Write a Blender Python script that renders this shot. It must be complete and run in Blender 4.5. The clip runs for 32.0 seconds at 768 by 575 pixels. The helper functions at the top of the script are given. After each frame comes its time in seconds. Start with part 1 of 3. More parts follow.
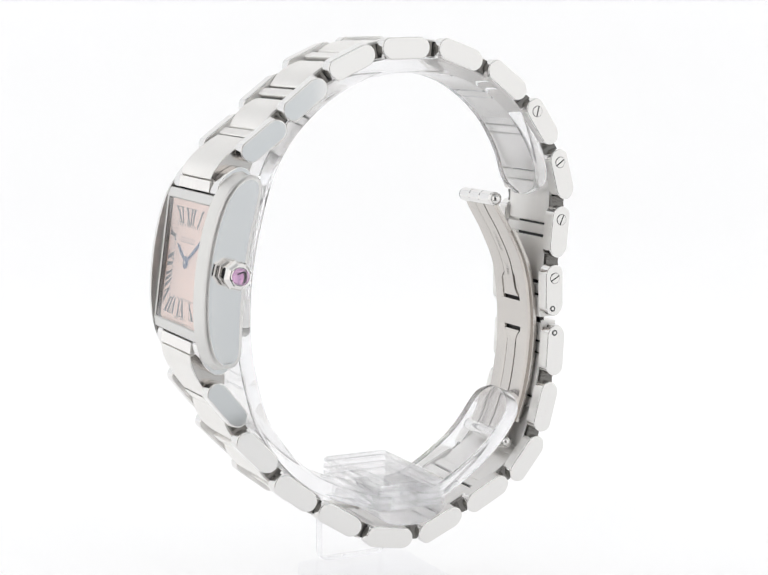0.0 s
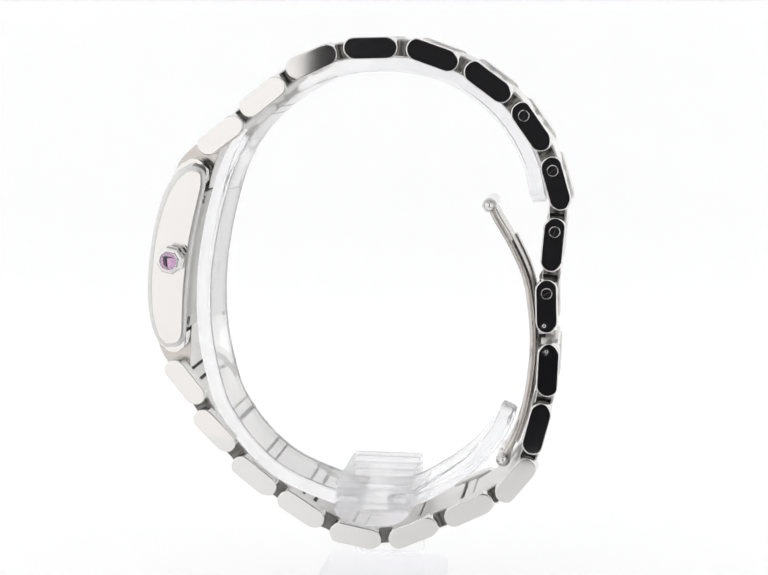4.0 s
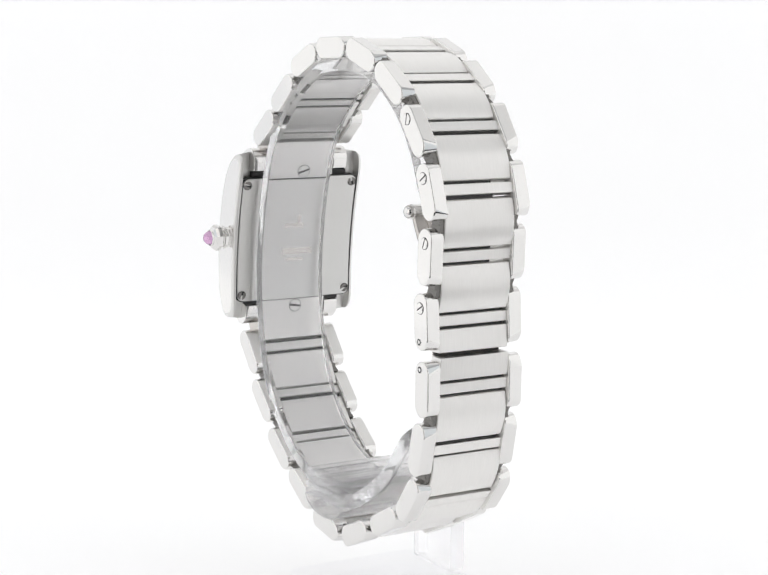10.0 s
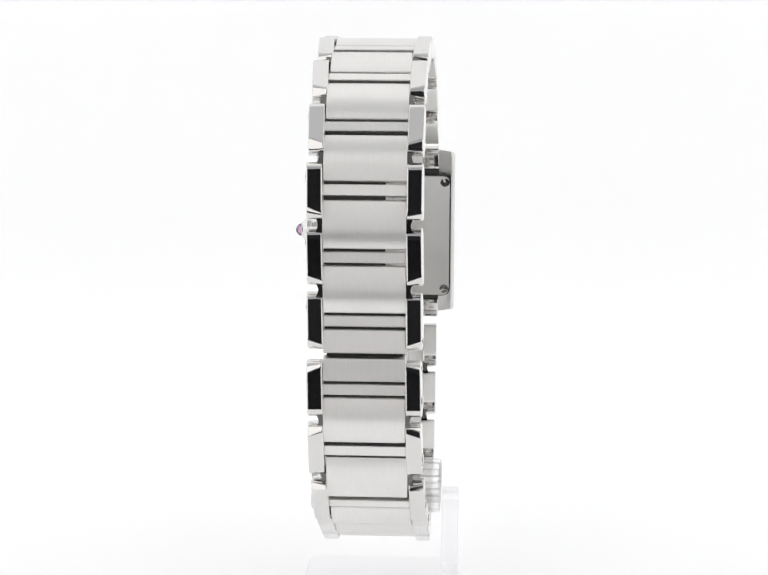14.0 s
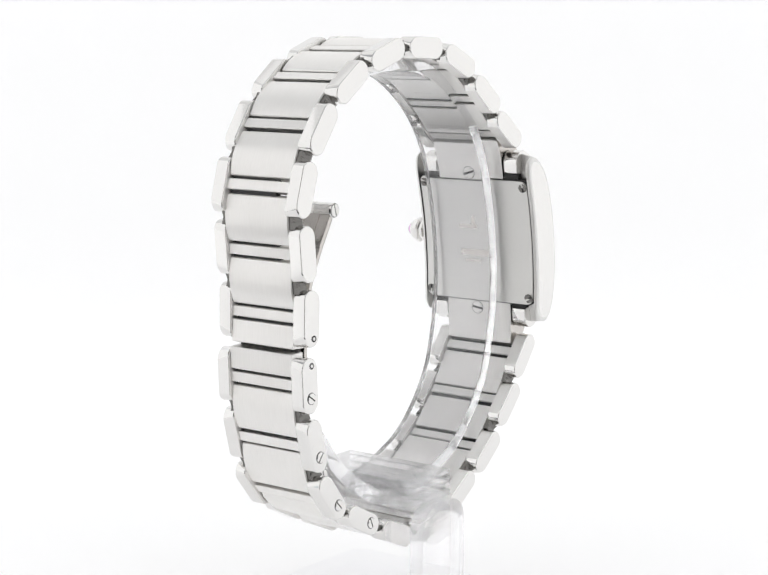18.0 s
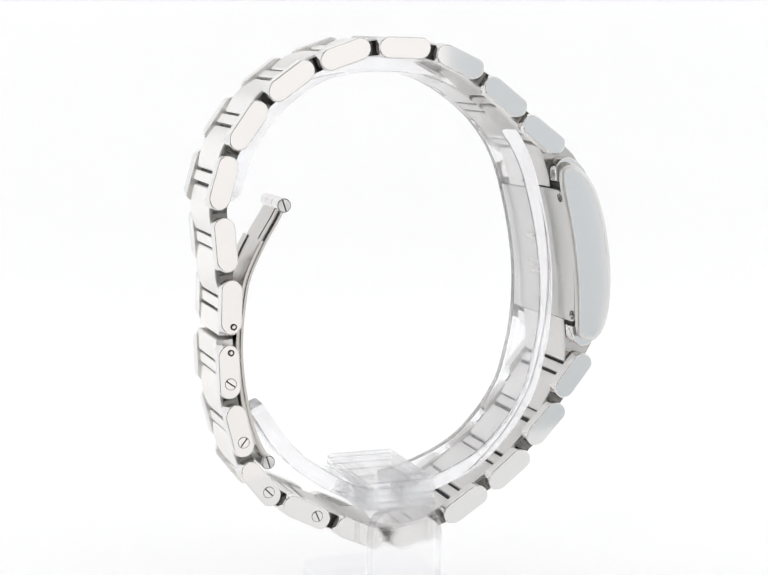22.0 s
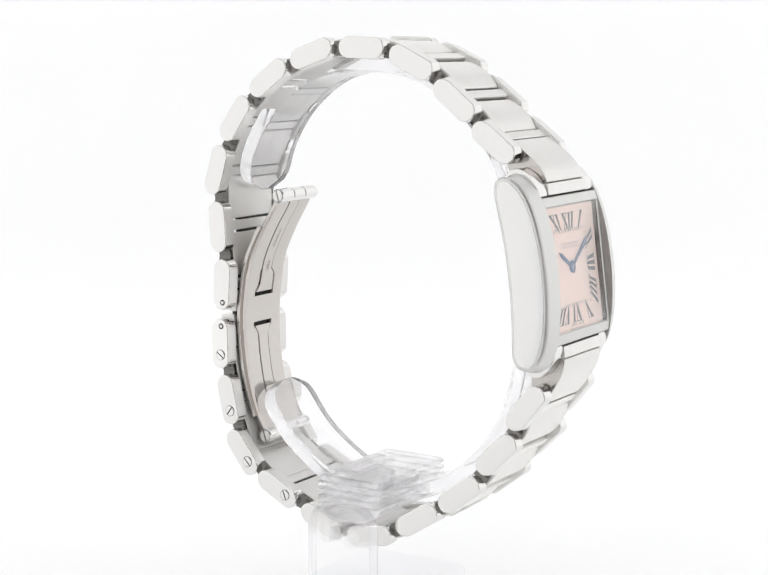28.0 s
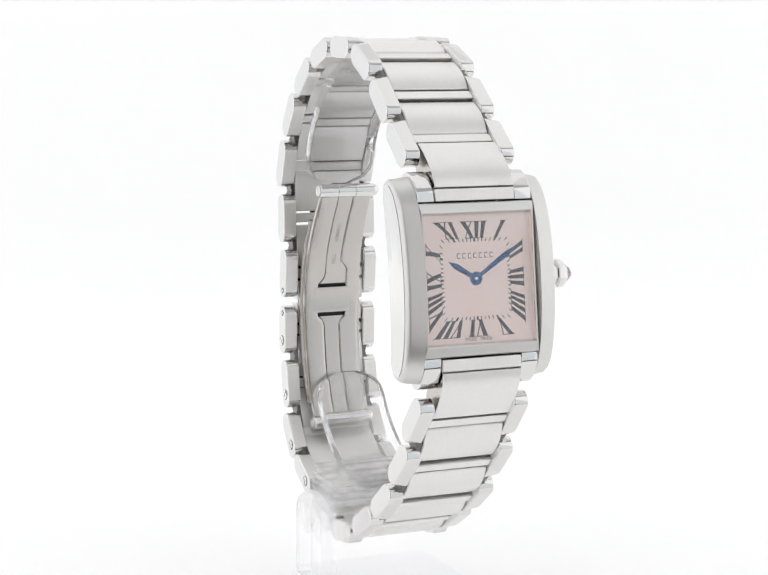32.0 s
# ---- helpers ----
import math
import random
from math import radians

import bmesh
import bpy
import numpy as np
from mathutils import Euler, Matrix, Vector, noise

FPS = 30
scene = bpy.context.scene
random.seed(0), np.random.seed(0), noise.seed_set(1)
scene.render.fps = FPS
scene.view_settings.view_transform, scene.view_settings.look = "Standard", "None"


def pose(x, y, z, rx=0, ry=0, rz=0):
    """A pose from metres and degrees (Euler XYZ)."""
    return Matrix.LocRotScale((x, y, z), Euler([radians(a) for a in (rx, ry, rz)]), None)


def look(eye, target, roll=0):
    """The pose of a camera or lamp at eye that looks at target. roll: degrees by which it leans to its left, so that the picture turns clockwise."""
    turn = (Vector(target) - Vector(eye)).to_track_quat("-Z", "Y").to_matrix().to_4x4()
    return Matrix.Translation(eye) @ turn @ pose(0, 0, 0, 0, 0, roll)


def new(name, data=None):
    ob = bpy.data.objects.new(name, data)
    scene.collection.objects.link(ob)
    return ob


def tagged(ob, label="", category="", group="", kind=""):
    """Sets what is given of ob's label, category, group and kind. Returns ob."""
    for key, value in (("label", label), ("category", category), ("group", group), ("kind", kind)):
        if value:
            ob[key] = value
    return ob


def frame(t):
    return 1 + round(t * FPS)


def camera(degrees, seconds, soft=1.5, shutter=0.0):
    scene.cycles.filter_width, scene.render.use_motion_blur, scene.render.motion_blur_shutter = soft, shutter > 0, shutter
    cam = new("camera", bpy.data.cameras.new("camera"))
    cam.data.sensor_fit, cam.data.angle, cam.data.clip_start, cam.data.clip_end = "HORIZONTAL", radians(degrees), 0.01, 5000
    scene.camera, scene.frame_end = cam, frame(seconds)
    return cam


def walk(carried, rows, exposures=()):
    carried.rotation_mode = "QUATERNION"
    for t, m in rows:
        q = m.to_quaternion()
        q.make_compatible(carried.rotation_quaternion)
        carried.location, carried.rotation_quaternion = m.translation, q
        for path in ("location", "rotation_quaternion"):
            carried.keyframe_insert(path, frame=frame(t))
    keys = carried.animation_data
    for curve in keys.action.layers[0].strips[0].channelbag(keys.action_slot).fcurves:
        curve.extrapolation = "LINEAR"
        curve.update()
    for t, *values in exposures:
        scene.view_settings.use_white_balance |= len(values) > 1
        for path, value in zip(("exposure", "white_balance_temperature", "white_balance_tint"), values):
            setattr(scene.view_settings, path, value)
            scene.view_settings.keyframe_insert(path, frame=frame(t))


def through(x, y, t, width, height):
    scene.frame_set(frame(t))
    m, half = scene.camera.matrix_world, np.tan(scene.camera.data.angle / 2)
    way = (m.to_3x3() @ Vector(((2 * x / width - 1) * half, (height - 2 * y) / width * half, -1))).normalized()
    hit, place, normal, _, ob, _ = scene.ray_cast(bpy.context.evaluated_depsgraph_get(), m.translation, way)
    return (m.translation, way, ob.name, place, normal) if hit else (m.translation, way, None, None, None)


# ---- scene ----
# Ground level is z = 0; the turntable turns about the world's z axis. Lengths below are in millimetres and scaled by MM.
MM = 0.001

# ---------------------------------------------------------------- camera
cam = camera(25.22, 32.0, soft=1.5)
EYE = (0.00029, -0.240, 0.080)
AIM = (0.00029, 0.0, 0.080 - 0.240 * math.tan(radians(8.486)))
walk(cam, [(0, look(EYE, AIM, 0.337)), (32, look(EYE, AIM, 0.337))])

# turntable angle, degrees, at each time
TURN = [(0, 121.44), (2, 103.96), (3.4, 91.72), (6, 69.24), (8, 52.14), (10, 35.12), (12, 18.26), (14, 1.36),
        (17, -24.04), (19, -40.8), (21, -57.65), (23, -74.7), (25, -91.85), (28, -117.66), (30, -135.06), (32, -152.56)]
WATCH_YAW = -4.2

# ---------------------------------------------------------------- world and light
world = bpy.data.worlds.new("world")
scene.world = world
world.use_nodes = True
world.node_tree.nodes["Background"].inputs["Color"].default_value = (0.9, 0.95, 1.0, 1)
world.node_tree.nodes["Background"].inputs["Strength"].default_value = 0.05
scene.view_settings.exposure = 0.05


def area_lamp(name, eye, target, sx, sy, watts, colour=(1, 1, 1)):
    data = bpy.data.lights.new(name, "AREA")
    data.shape, data.size, data.size_y, data.energy, data.color = "RECTANGLE", sx, sy, watts, colour
    ob = new(name, data)
    ob.matrix_world = look(eye, target)
    return ob


# unseen overhead fill lamp, added to brighten the table
area_lamp("tent_top_light", (0, 0.02, 0.335), (0, 0.02, 0), 0.34, 0.34, 0.06)


# ---------------------------------------------------------------- materials
def material(name):
    m = bpy.data.materials.new(name)
    m.use_nodes = True
    return m, m.node_tree.nodes, m.node_tree.links, m.node_tree.nodes["Principled BSDF"]


def steel(name, colour, rough, grain=0.0, stretch=(1, 1, 1), scale=900.0, vary=0.05, brushed=0.0, tone=0.05, turn=0.25):
    """Bare steel; grain gives brushed lines along the axis that is stretched least."""
    m, n, l, b = material(name)
    b.inputs["Metallic"].default_value = 1.0
    co, mp, info = n.new("ShaderNodeTexCoord"), n.new("ShaderNodeMapping"), n.new("ShaderNodeObjectInfo")
    add = n.new("ShaderNodeVectorMath")
    l.new(co.outputs["Object"], add.inputs[0])
    l.new(info.outputs["Random"], add.inputs[1])
    l.new(add.outputs[0], mp.inputs["Vector"])
    mp.inputs["Scale"].default_value = [scale * s for s in stretch]
    fine, broad = n.new("ShaderNodeTexNoise"), n.new("ShaderNodeTexNoise")
    fine.inputs["Scale"].default_value, fine.inputs["Detail"].default_value = 4.0, 4.0
    broad.inputs["Scale"].default_value, broad.inputs["Detail"].default_value = 260.0, 2.0
    l.new(mp.outputs[0], fine.inputs["Vector"])
    l.new(add.outputs[0], broad.inputs["Vector"])
    ramp = n.new("ShaderNodeMapRange")
    ramp.inputs["To Min"].default_value, ramp.inputs["To Max"].default_value = max(rough - vary, 0.02), rough + vary
    l.new(broad.outputs["Fac"], ramp.inputs["Value"])
    l.new(ramp.outputs[0], b.inputs["Roughness"])
    mix = n.new("ShaderNodeMix")
    mix.data_type = "RGBA"
    mix.inputs["A"].default_value = (*[c * (1 - tone) for c in colour], 1)
    mix.inputs["B"].default_value = (*[min(c * (1 + tone), 1) for c in colour], 1)
    l.new(fine.outputs["Fac"], mix.inputs["Factor"])
    l.new(mix.outputs["Result"], b.inputs["Base Color"])
    if brushed:
        tangent = n.new("ShaderNodeTangent")
        tangent.direction_type, tangent.axis = "RADIAL", "X"
        l.new(tangent.outputs[0], b.inputs["Tangent"])
        b.inputs["Anisotropic"].default_value, b.inputs["Anisotropic Rotation"].default_value = brushed, turn
    if grain:
        bump = n.new("ShaderNodeBump")
        bump.inputs["Strength"].default_value, bump.inputs["Distance"].default_value = grain, 0.00002
        l.new(fine.outputs["Fac"], bump.inputs["Height"])
        l.new(bump.outputs[0], b.inputs["Normal"])
    return m


def plain(name, colour, rough=0.5, metal=0.0, coat=0.0, mottled=0.06, scale=400.0):
    m, n, l, b = material(name)
    b.inputs["Roughness"].default_value, b.inputs["Metallic"].default_value = rough, metal
    b.inputs["Coat Weight"].default_value = coat
    co, tex, mix = n.new("ShaderNodeTexCoord"), n.new("ShaderNodeTexNoise"), n.new("ShaderNodeMix")
    mix.data_type = "RGBA"
    tex.inputs["Scale"].default_value, tex.inputs["Detail"].default_value = scale, 3.0
    mix.inputs["A"].default_value = (*[c * (1 - mottled) for c in colour], 1)
    mix.inputs["B"].default_value = (*[min(c * (1 + mottled), 1) for c in colour], 1)
    l.new(co.outputs["Object"], tex.inputs["Vector"])
    l.new(tex.outputs["Fac"], mix.inputs["Factor"])
    l.new(mix.outputs["Result"], b.inputs["Base Color"])
    return m


def clear(name, colour, ior, rough=0.0):
    """Refracting stone."""
    m, n, l, b = material(name)
    b.inputs["Base Color"].default_value = (*colour, 1)
    b.inputs["Transmission Weight"].default_value, b.inputs["IOR"].default_value = 1.0, ior
    b.inputs["Roughness"].default_value = rough
    return m


def sheet_clear(name, colour, ior, rough, most=1.0, veil=1.0, grow=3.0):
    """Thin clear sheet: light passes straight through, the gloss grows towards grazing."""
    m, n, l, b = material(name)
    out = n["Material Output"]
    tr, gl, mix, lw = n.new("ShaderNodeBsdfTransparent"), n.new("ShaderNodeBsdfGlossy"), n.new("ShaderNodeMixShader"), n.new("ShaderNodeLayerWeight")
    tr.inputs["Color"].default_value = (*colour, 1)
    gl.inputs["Roughness"].default_value, lw.inputs["Blend"].default_value = rough, 0.5
    power, scale = n.new("ShaderNodeMath"), n.new("ShaderNodeMath")
    power.operation, power.inputs[1].default_value = "POWER", grow
    scale.operation, scale.inputs[1].default_value, scale.inputs[2].default_value = "MULTIPLY_ADD", most, ((ior - 1) / (ior + 1)) ** 2 * veil
    l.new(lw.outputs["Facing"], power.inputs[0])
    l.new(power.outputs[0], scale.inputs[0])
    l.new(scale.outputs[0], mix.inputs[0])
    l.new(tr.outputs[0], mix.inputs[1])
    l.new(gl.outputs[0], mix.inputs[2])
    l.new(mix.outputs[0], out.inputs["Surface"])
    return m


def glowing(name, colour, strength):
    """Tent cloth that glows by itself, standing in for light through it from behind."""
    m, n, l, b = material(name)
    b.inputs["Base Color"].default_value = (*[0.25 * c for c in colour], 1)
    b.inputs["Roughness"].default_value = 0.9
    b.inputs["Emission Color"].default_value = (*colour, 1)
    b.inputs["Emission Strength"].default_value = strength
    return m


POLISHED = steel("polished_steel", (0.782, 0.772, 0.758), 0.07, vary=0.02, tone=0.008)
POLISHED_FLANK = steel("polished_flank_steel", (0.782, 0.772, 0.758), 0.13, vary=0.03, tone=0.008)
SATIN = steel("brushed_steel", (0.93, 0.918, 0.898), 0.48, grain=0.1, stretch=(2.5, 0.08, 1), vary=0.06, brushed=0.85)
SATIN_CASE = steel("brushed_case_steel", (0.72, 0.715, 0.70), 0.36, grain=0.06, stretch=(2.5, 0.08, 2.5), vary=0.05, brushed=0.7)
# also on the end-link sides, where its darker tone stands in for shade
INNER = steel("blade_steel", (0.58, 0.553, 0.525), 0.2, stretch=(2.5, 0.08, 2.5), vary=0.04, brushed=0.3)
SATIN_BACK = steel("brushed_back_steel", (0.65, 0.645, 0.63), 0.36, grain=0.06, stretch=(2.5, 2.5, 0.08), vary=0.05, brushed=0.6)
# near-black that paints shade into slots, holes and gaps; also the gasket
DARK = plain("painted_dark", (0.03, 0.03, 0.03), 0.6)
INK = plain("dial_ink", (0.04, 0.045, 0.055), 0.45)
STAMP = steel("stamped_steel", (0.42, 0.40, 0.38), 0.5)
# steel this dark puts the shade of the split joint into colour
GAP_SHADE = steel("gap_shade_steel", (0.06, 0.057, 0.055), 0.5)
GREY_INK = plain("grey_dial_ink", (0.16, 0.15, 0.16), 0.5)
BLUE = steel("blued_steel", (0.03, 0.09, 0.22), 0.18, vary=0.03)
PINK = plain("pink_dial", (1.0, 0.84, 0.81), 0.3, coat=0.4, mottled=0.035, scale=210)
def pearl(m):
    """Pearly dial: broad lilac clouds and a faint warm lustre."""
    n, l = m.node_tree.nodes, m.node_tree.links
    b = n["Principled BSDF"]
    b.inputs["Metallic"].default_value = 0.0
    b.inputs["Specular Tint"].default_value = (1.0, 0.62, 0.4, 1)
    base = b.inputs["Base Color"].links[0].from_socket
    co, tex, ramp, mix = n.new("ShaderNodeTexCoord"), n.new("ShaderNodeTexNoise"), n.new("ShaderNodeMapRange"), n.new("ShaderNodeMix")
    tex.inputs["Scale"].default_value, tex.inputs["Detail"].default_value, tex.inputs["Distortion"].default_value = 110.0, 2.0, 1.0
    ramp.inputs["From Min"].default_value, ramp.inputs["From Max"].default_value = 0.4, 0.65
    ramp.inputs["To Max"].default_value = 0.6
    mix.data_type = "RGBA"
    mix.inputs["B"].default_value = (1.0, 0.9, 0.935, 1)
    l.new(co.outputs["Object"], tex.inputs["Vector"])
    l.new(tex.outputs["Fac"], ramp.inputs["Value"])
    l.new(ramp.outputs[0], mix.inputs["Factor"])
    l.new(base, mix.inputs["A"])
    l.new(mix.outputs["Result"], b.inputs["Base Color"])
    # warm gloss of the nacre, stronger at a low angle
    gloss, face, power, blend = n.new("ShaderNodeBsdfGlossy"), n.new("ShaderNodeLayerWeight"), n.new("ShaderNodeMath"), n.new("ShaderNodeMixShader")
    gloss.inputs["Color"].default_value, gloss.inputs["Roughness"].default_value = (1.0, 0.77, 0.67, 1), 0.35
    face.inputs["Blend"].default_value = 0.5
    power.operation, power.inputs[1].default_value = "POWER", 0.8
    l.new(face.outputs["Facing"], power.inputs[0])
    l.new(power.outputs[0], blend.inputs[0])
    l.new(b.outputs[0], blend.inputs[1])
    l.new(gloss.outputs[0], blend.inputs[2])
    l.new(blend.outputs[0], n["Material Output"].inputs["Surface"])


pearl(PINK)
GLASS = sheet_clear("crystal_glass", (0.99, 0.99, 0.99), 1.77, 0.02, 0.5, 1.1, 3.0)
SPINEL = clear("violet_stone", (0.74, 0.46, 0.72), 1.7)
# steel darkened with the shade between links; also used on the back screws
RECESS = steel("darkened_steel", (0.17, 0.165, 0.157), 0.2, vary=0.08)
ACRYLIC = sheet_clear("clear_acrylic", (0.991, 0.991, 0.996), 1.49, 0.05, 0.3, 0.9)


def cast_acrylic(name, solid, milk, tint=(1.0, 0.99, 1.0), through=0.85):
    """Clear acrylic: part refracting, part passing straight through, part milky in place of caught light."""
    m, n, l, b = material(name)
    b.inputs["Base Color"].default_value = (0.995, 0.993, 1.0, 1)
    b.inputs["Transmission Weight"].default_value, b.inputs["IOR"].default_value, b.inputs["Roughness"].default_value = 1.0, 1.49, 0.0
    tr, df, tl = n.new("ShaderNodeBsdfTransparent"), n.new("ShaderNodeBsdfDiffuse"), n.new("ShaderNodeBsdfTranslucent")
    for node in (df, tl):
        node.inputs["Color"].default_value = (*tint, 1)
    white, body, whole = n.new("ShaderNodeMixShader"), n.new("ShaderNodeMixShader"), n.new("ShaderNodeMixShader")
    co, tex, milk_vary = n.new("ShaderNodeTexCoord"), n.new("ShaderNodeTexNoise"), n.new("ShaderNodeMapRange")
    tex.inputs["Scale"].default_value, tex.inputs["Detail"].default_value = 180.0, 4.0
    milk_vary.inputs["From Min"].default_value, milk_vary.inputs["From Max"].default_value = 0.3, 0.7
    milk_vary.inputs["To Min"].default_value, milk_vary.inputs["To Max"].default_value = milk * 0.7, milk * 1.3
    l.new(co.outputs["Object"], tex.inputs["Vector"])
    l.new(tex.outputs["Fac"], milk_vary.inputs["Value"])
    body.inputs[0].default_value = solid
    l.new(tr.outputs[0], body.inputs[1])
    l.new(b.outputs[0], body.inputs[2])
    white.inputs[0].default_value = through
    l.new(df.outputs[0], white.inputs[1])
    l.new(tl.outputs[0], white.inputs[2])
    l.new(milk_vary.outputs[0], whole.inputs[0])
    l.new(body.outputs[0], whole.inputs[1])
    l.new(white.outputs[0], whole.inputs[2])
    l.new(whole.outputs[0], n["Material Output"].inputs["Surface"])
    return m


# the milk whitens the acrylic, standing in for tent light caught inside it
RING = cast_acrylic("ring_acrylic", 0.95, 0.01)
EDGE = cast_acrylic("cut_acrylic_edge", 0.9, 0.08)
BLOCK = cast_acrylic("block_acrylic", 0.5, 0.05)
STEM = cast_acrylic("stem_acrylic", 0.35, 0.0)
STEM_EDGE = cast_acrylic("lilac_tinged_stem_edge", 0.3, 0.1, (0.92, 0.91, 1.0))
# glow strengths differ wall by wall to suit the steel's reflections; all walls unseen
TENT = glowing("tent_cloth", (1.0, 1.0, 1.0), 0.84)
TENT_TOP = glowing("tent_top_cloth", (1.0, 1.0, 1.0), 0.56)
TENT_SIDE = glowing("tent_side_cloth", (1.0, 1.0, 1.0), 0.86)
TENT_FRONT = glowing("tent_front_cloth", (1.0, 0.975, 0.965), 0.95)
SHADE = glowing("dim_strip_cloth", (0.91, 0.96, 1.0), 0.61)
DIM_CORNER = glowing("dim_corner_cloth", (0.97, 0.98, 1.0), 0.75)
SHADE_TOP = glowing("dim_top_cloth", (0.96, 0.98, 1.0), 0.22)
FLOOR = plain("white_table_added_glow", (0.76, 0.76, 0.765), 0.35, mottled=0.01, scale=60)
# emission added to brighten table and backdrop; the sheet is no lamp
FLOOR_GLOW = FLOOR.node_tree.nodes["Principled BSDF"]
FLOOR_GLOW.inputs["Emission Color"].default_value = (1, 1, 1, 1)
FLOOR_GLOW.inputs["Emission Strength"].default_value = 0.262
BLACK = plain("black_hood_cloth", (0.022, 0.022, 0.027), 0.8)


# ---------------------------------------------------------------- mesh helpers (all in millimetres)
def keep_flats(mesh, least):
    """Shading normals weighted by face area, so that flats stay flat beside their rounded edges."""
    around = [[] for _ in mesh.vertices]
    faces = [(p.normal.copy(), p.area) for p in mesh.polygons]
    for p in mesh.polygons:
        for v in p.vertices:
            around[v].append(p.index)
    normals = []
    for p in mesh.polygons:
        own = faces[p.index][0]
        for v in p.vertices:
            total = Vector((0, 0, 0))
            for g in around[v]:
                if faces[g][0].dot(own) > least:
                    total += faces[g][0] * faces[g][1]
            normals.append(total.normalized() if total.length > 0 and p.use_smooth else own)
    mesh.normals_split_custom_set(normals)


def part(name, bm, mat, parent=None, label="", m=None, smooth=False, sharp=32):
    """Links bm as one mesh object under parent, at the pose m (millimetres)."""
    mesh = bm
    if isinstance(bm, bmesh.types.BMesh):
        bmesh.ops.recalc_face_normals(bm, faces=bm.faces)
        bmesh.ops.scale(bm, vec=(MM, MM, MM), verts=bm.verts)
        mesh = bpy.data.meshes.new(name)
        bm.to_mesh(mesh)
        bm.free()
        mesh.materials.append(mat)
        if any(f.material_index for f in mesh.polygons):
            mesh.materials.append(DARK)
        flags = [smooth and f.use_smooth for f in mesh.polygons]
        if smooth:
            mesh.set_sharp_from_angle(angle=radians(sharp))
        mesh.polygons.foreach_set("use_smooth", flags)
        if smooth:
            keep_flats(mesh, math.cos(radians(sharp)))
    ob = new(name, mesh)
    if parent is not None:
        ob.parent = parent
    if m is not None:
        k = m.copy()
        k.translation = k.translation * MM
        ob.matrix_local = k
    if label:
        tagged(ob, label)
    return ob


def inset(profile, d):
    """The outline moved inward by d."""
    n = len(profile)
    area = sum(profile[i - 1][0] * profile[i][1] - profile[i][0] * profile[i - 1][1] for i in range(n))
    turn = 1 if area > 0 else -1
    out = []
    for i in range(n):
        p, a, b = Vector(profile[i]), Vector(profile[i - 1]), Vector(profile[(i + 1) % n])
        e, f = (p - a).normalized(), (b - p).normalized()
        na, nb = Vector((-e.y, e.x)) * turn, Vector((-f.y, f.x)) * turn
        q = (na + nb).normalized()
        out.append(p + q * d / max(q.dot(na), 0.5))
    return out


def prism(profile, x0, x1, bevel=0.0, segments=2, ends=(True, True), wide=1.0):
    """A profile of (y, z) points pushed along x, with rounded rims on the ends that are asked for."""
    bm = bmesh.new()
    rings = []
    sign = 1 if x1 > x0 else -1
    arc = [k / segments * math.pi / 2 for k in range(segments + 1)]
    rim = [(bevel * (1 - math.cos(t)), wide * bevel * (1 - math.sin(t))) for t in arc] if bevel else [(0.0, 0.0)]
    rings += [(x0 + sign * g, d) for g, d in (rim if ends[0] else [(0.0, 0.0)])]
    rings += [(x1 - sign * g, d) for g, d in (rim[::-1] if ends[1] else [(0.0, 0.0)])]
    loops = [[bm.verts.new((x, p[0], p[1])) for p in (inset(profile, d) if d > 1e-9 else profile)] for x, d in rings]
    n = len(profile)
    for p, q in zip(loops, loops[1:]):
        for i in range(n):
            bm.faces.new((p[i], p[(i + 1) % n], q[(i + 1) % n], q[i])).smooth = True
    bm.faces.new(loops[0])
    bm.faces.new(loops[-1])
    return bm


def box(x0, x1, y0, y1, z0, z1, bevel=0.0, segments=2):
    bm = bmesh.new()
    bmesh.ops.create_cube(bm, size=1)
    for v in bm.verts:
        v.co = Vector(((x0 + x1) / 2 + v.co.x * (x1 - x0), (y0 + y1) / 2 + v.co.y * (y1 - y0), (z0 + z1) / 2 + v.co.z * (z1 - z0)))
    if bevel:
        for f in bmesh.ops.bevel(bm, geom=bm.edges[:], offset=bevel, segments=segments, profile=0.6, affect="EDGES")["faces"]:
            f.smooth = True
    return bm


def lathe(profile, sides=24, axis="X"):
    """Turns (radius, height) points about the given axis."""
    bm = bmesh.new()
    rings = []
    for r, h in profile:
        ring = []
        for k in range(sides):
            a = 2 * math.pi * k / sides
            c, s = r * math.cos(a), r * math.sin(a)
            ring.append(bm.verts.new({"X": (h, c, s), "Z": (c, s, h)}[axis]))
        rings.append(ring)
    for p, q in zip(rings, rings[1:]):
        for k in range(sides):
            bm.faces.new((p[k], p[(k + 1) % sides], q[(k + 1) % sides], q[k])).smooth = True
    bm.faces.new(rings[0])
    bm.faces.new(rings[-1])
    return bm


def rounded(points, r, steps=4):
    """A closed outline with its corners rounded by r."""
    out = []
    n = len(points)
    for i in range(n):
        p, a, b = Vector(points[i]), Vector(points[i - 1]), Vector(points[(i + 1) % n])
        da, db = (a - p), (b - p)
        ra = min(r, da.length * 0.48, db.length * 0.48)
        s, e = p + da.normalized() * ra, p + db.normalized() * ra
        for k in range(steps + 1):
            t = k / steps
            out.append(tuple(s * (1 - t) ** 2 + p * 2 * t * (1 - t) + e * t * t))
    return out


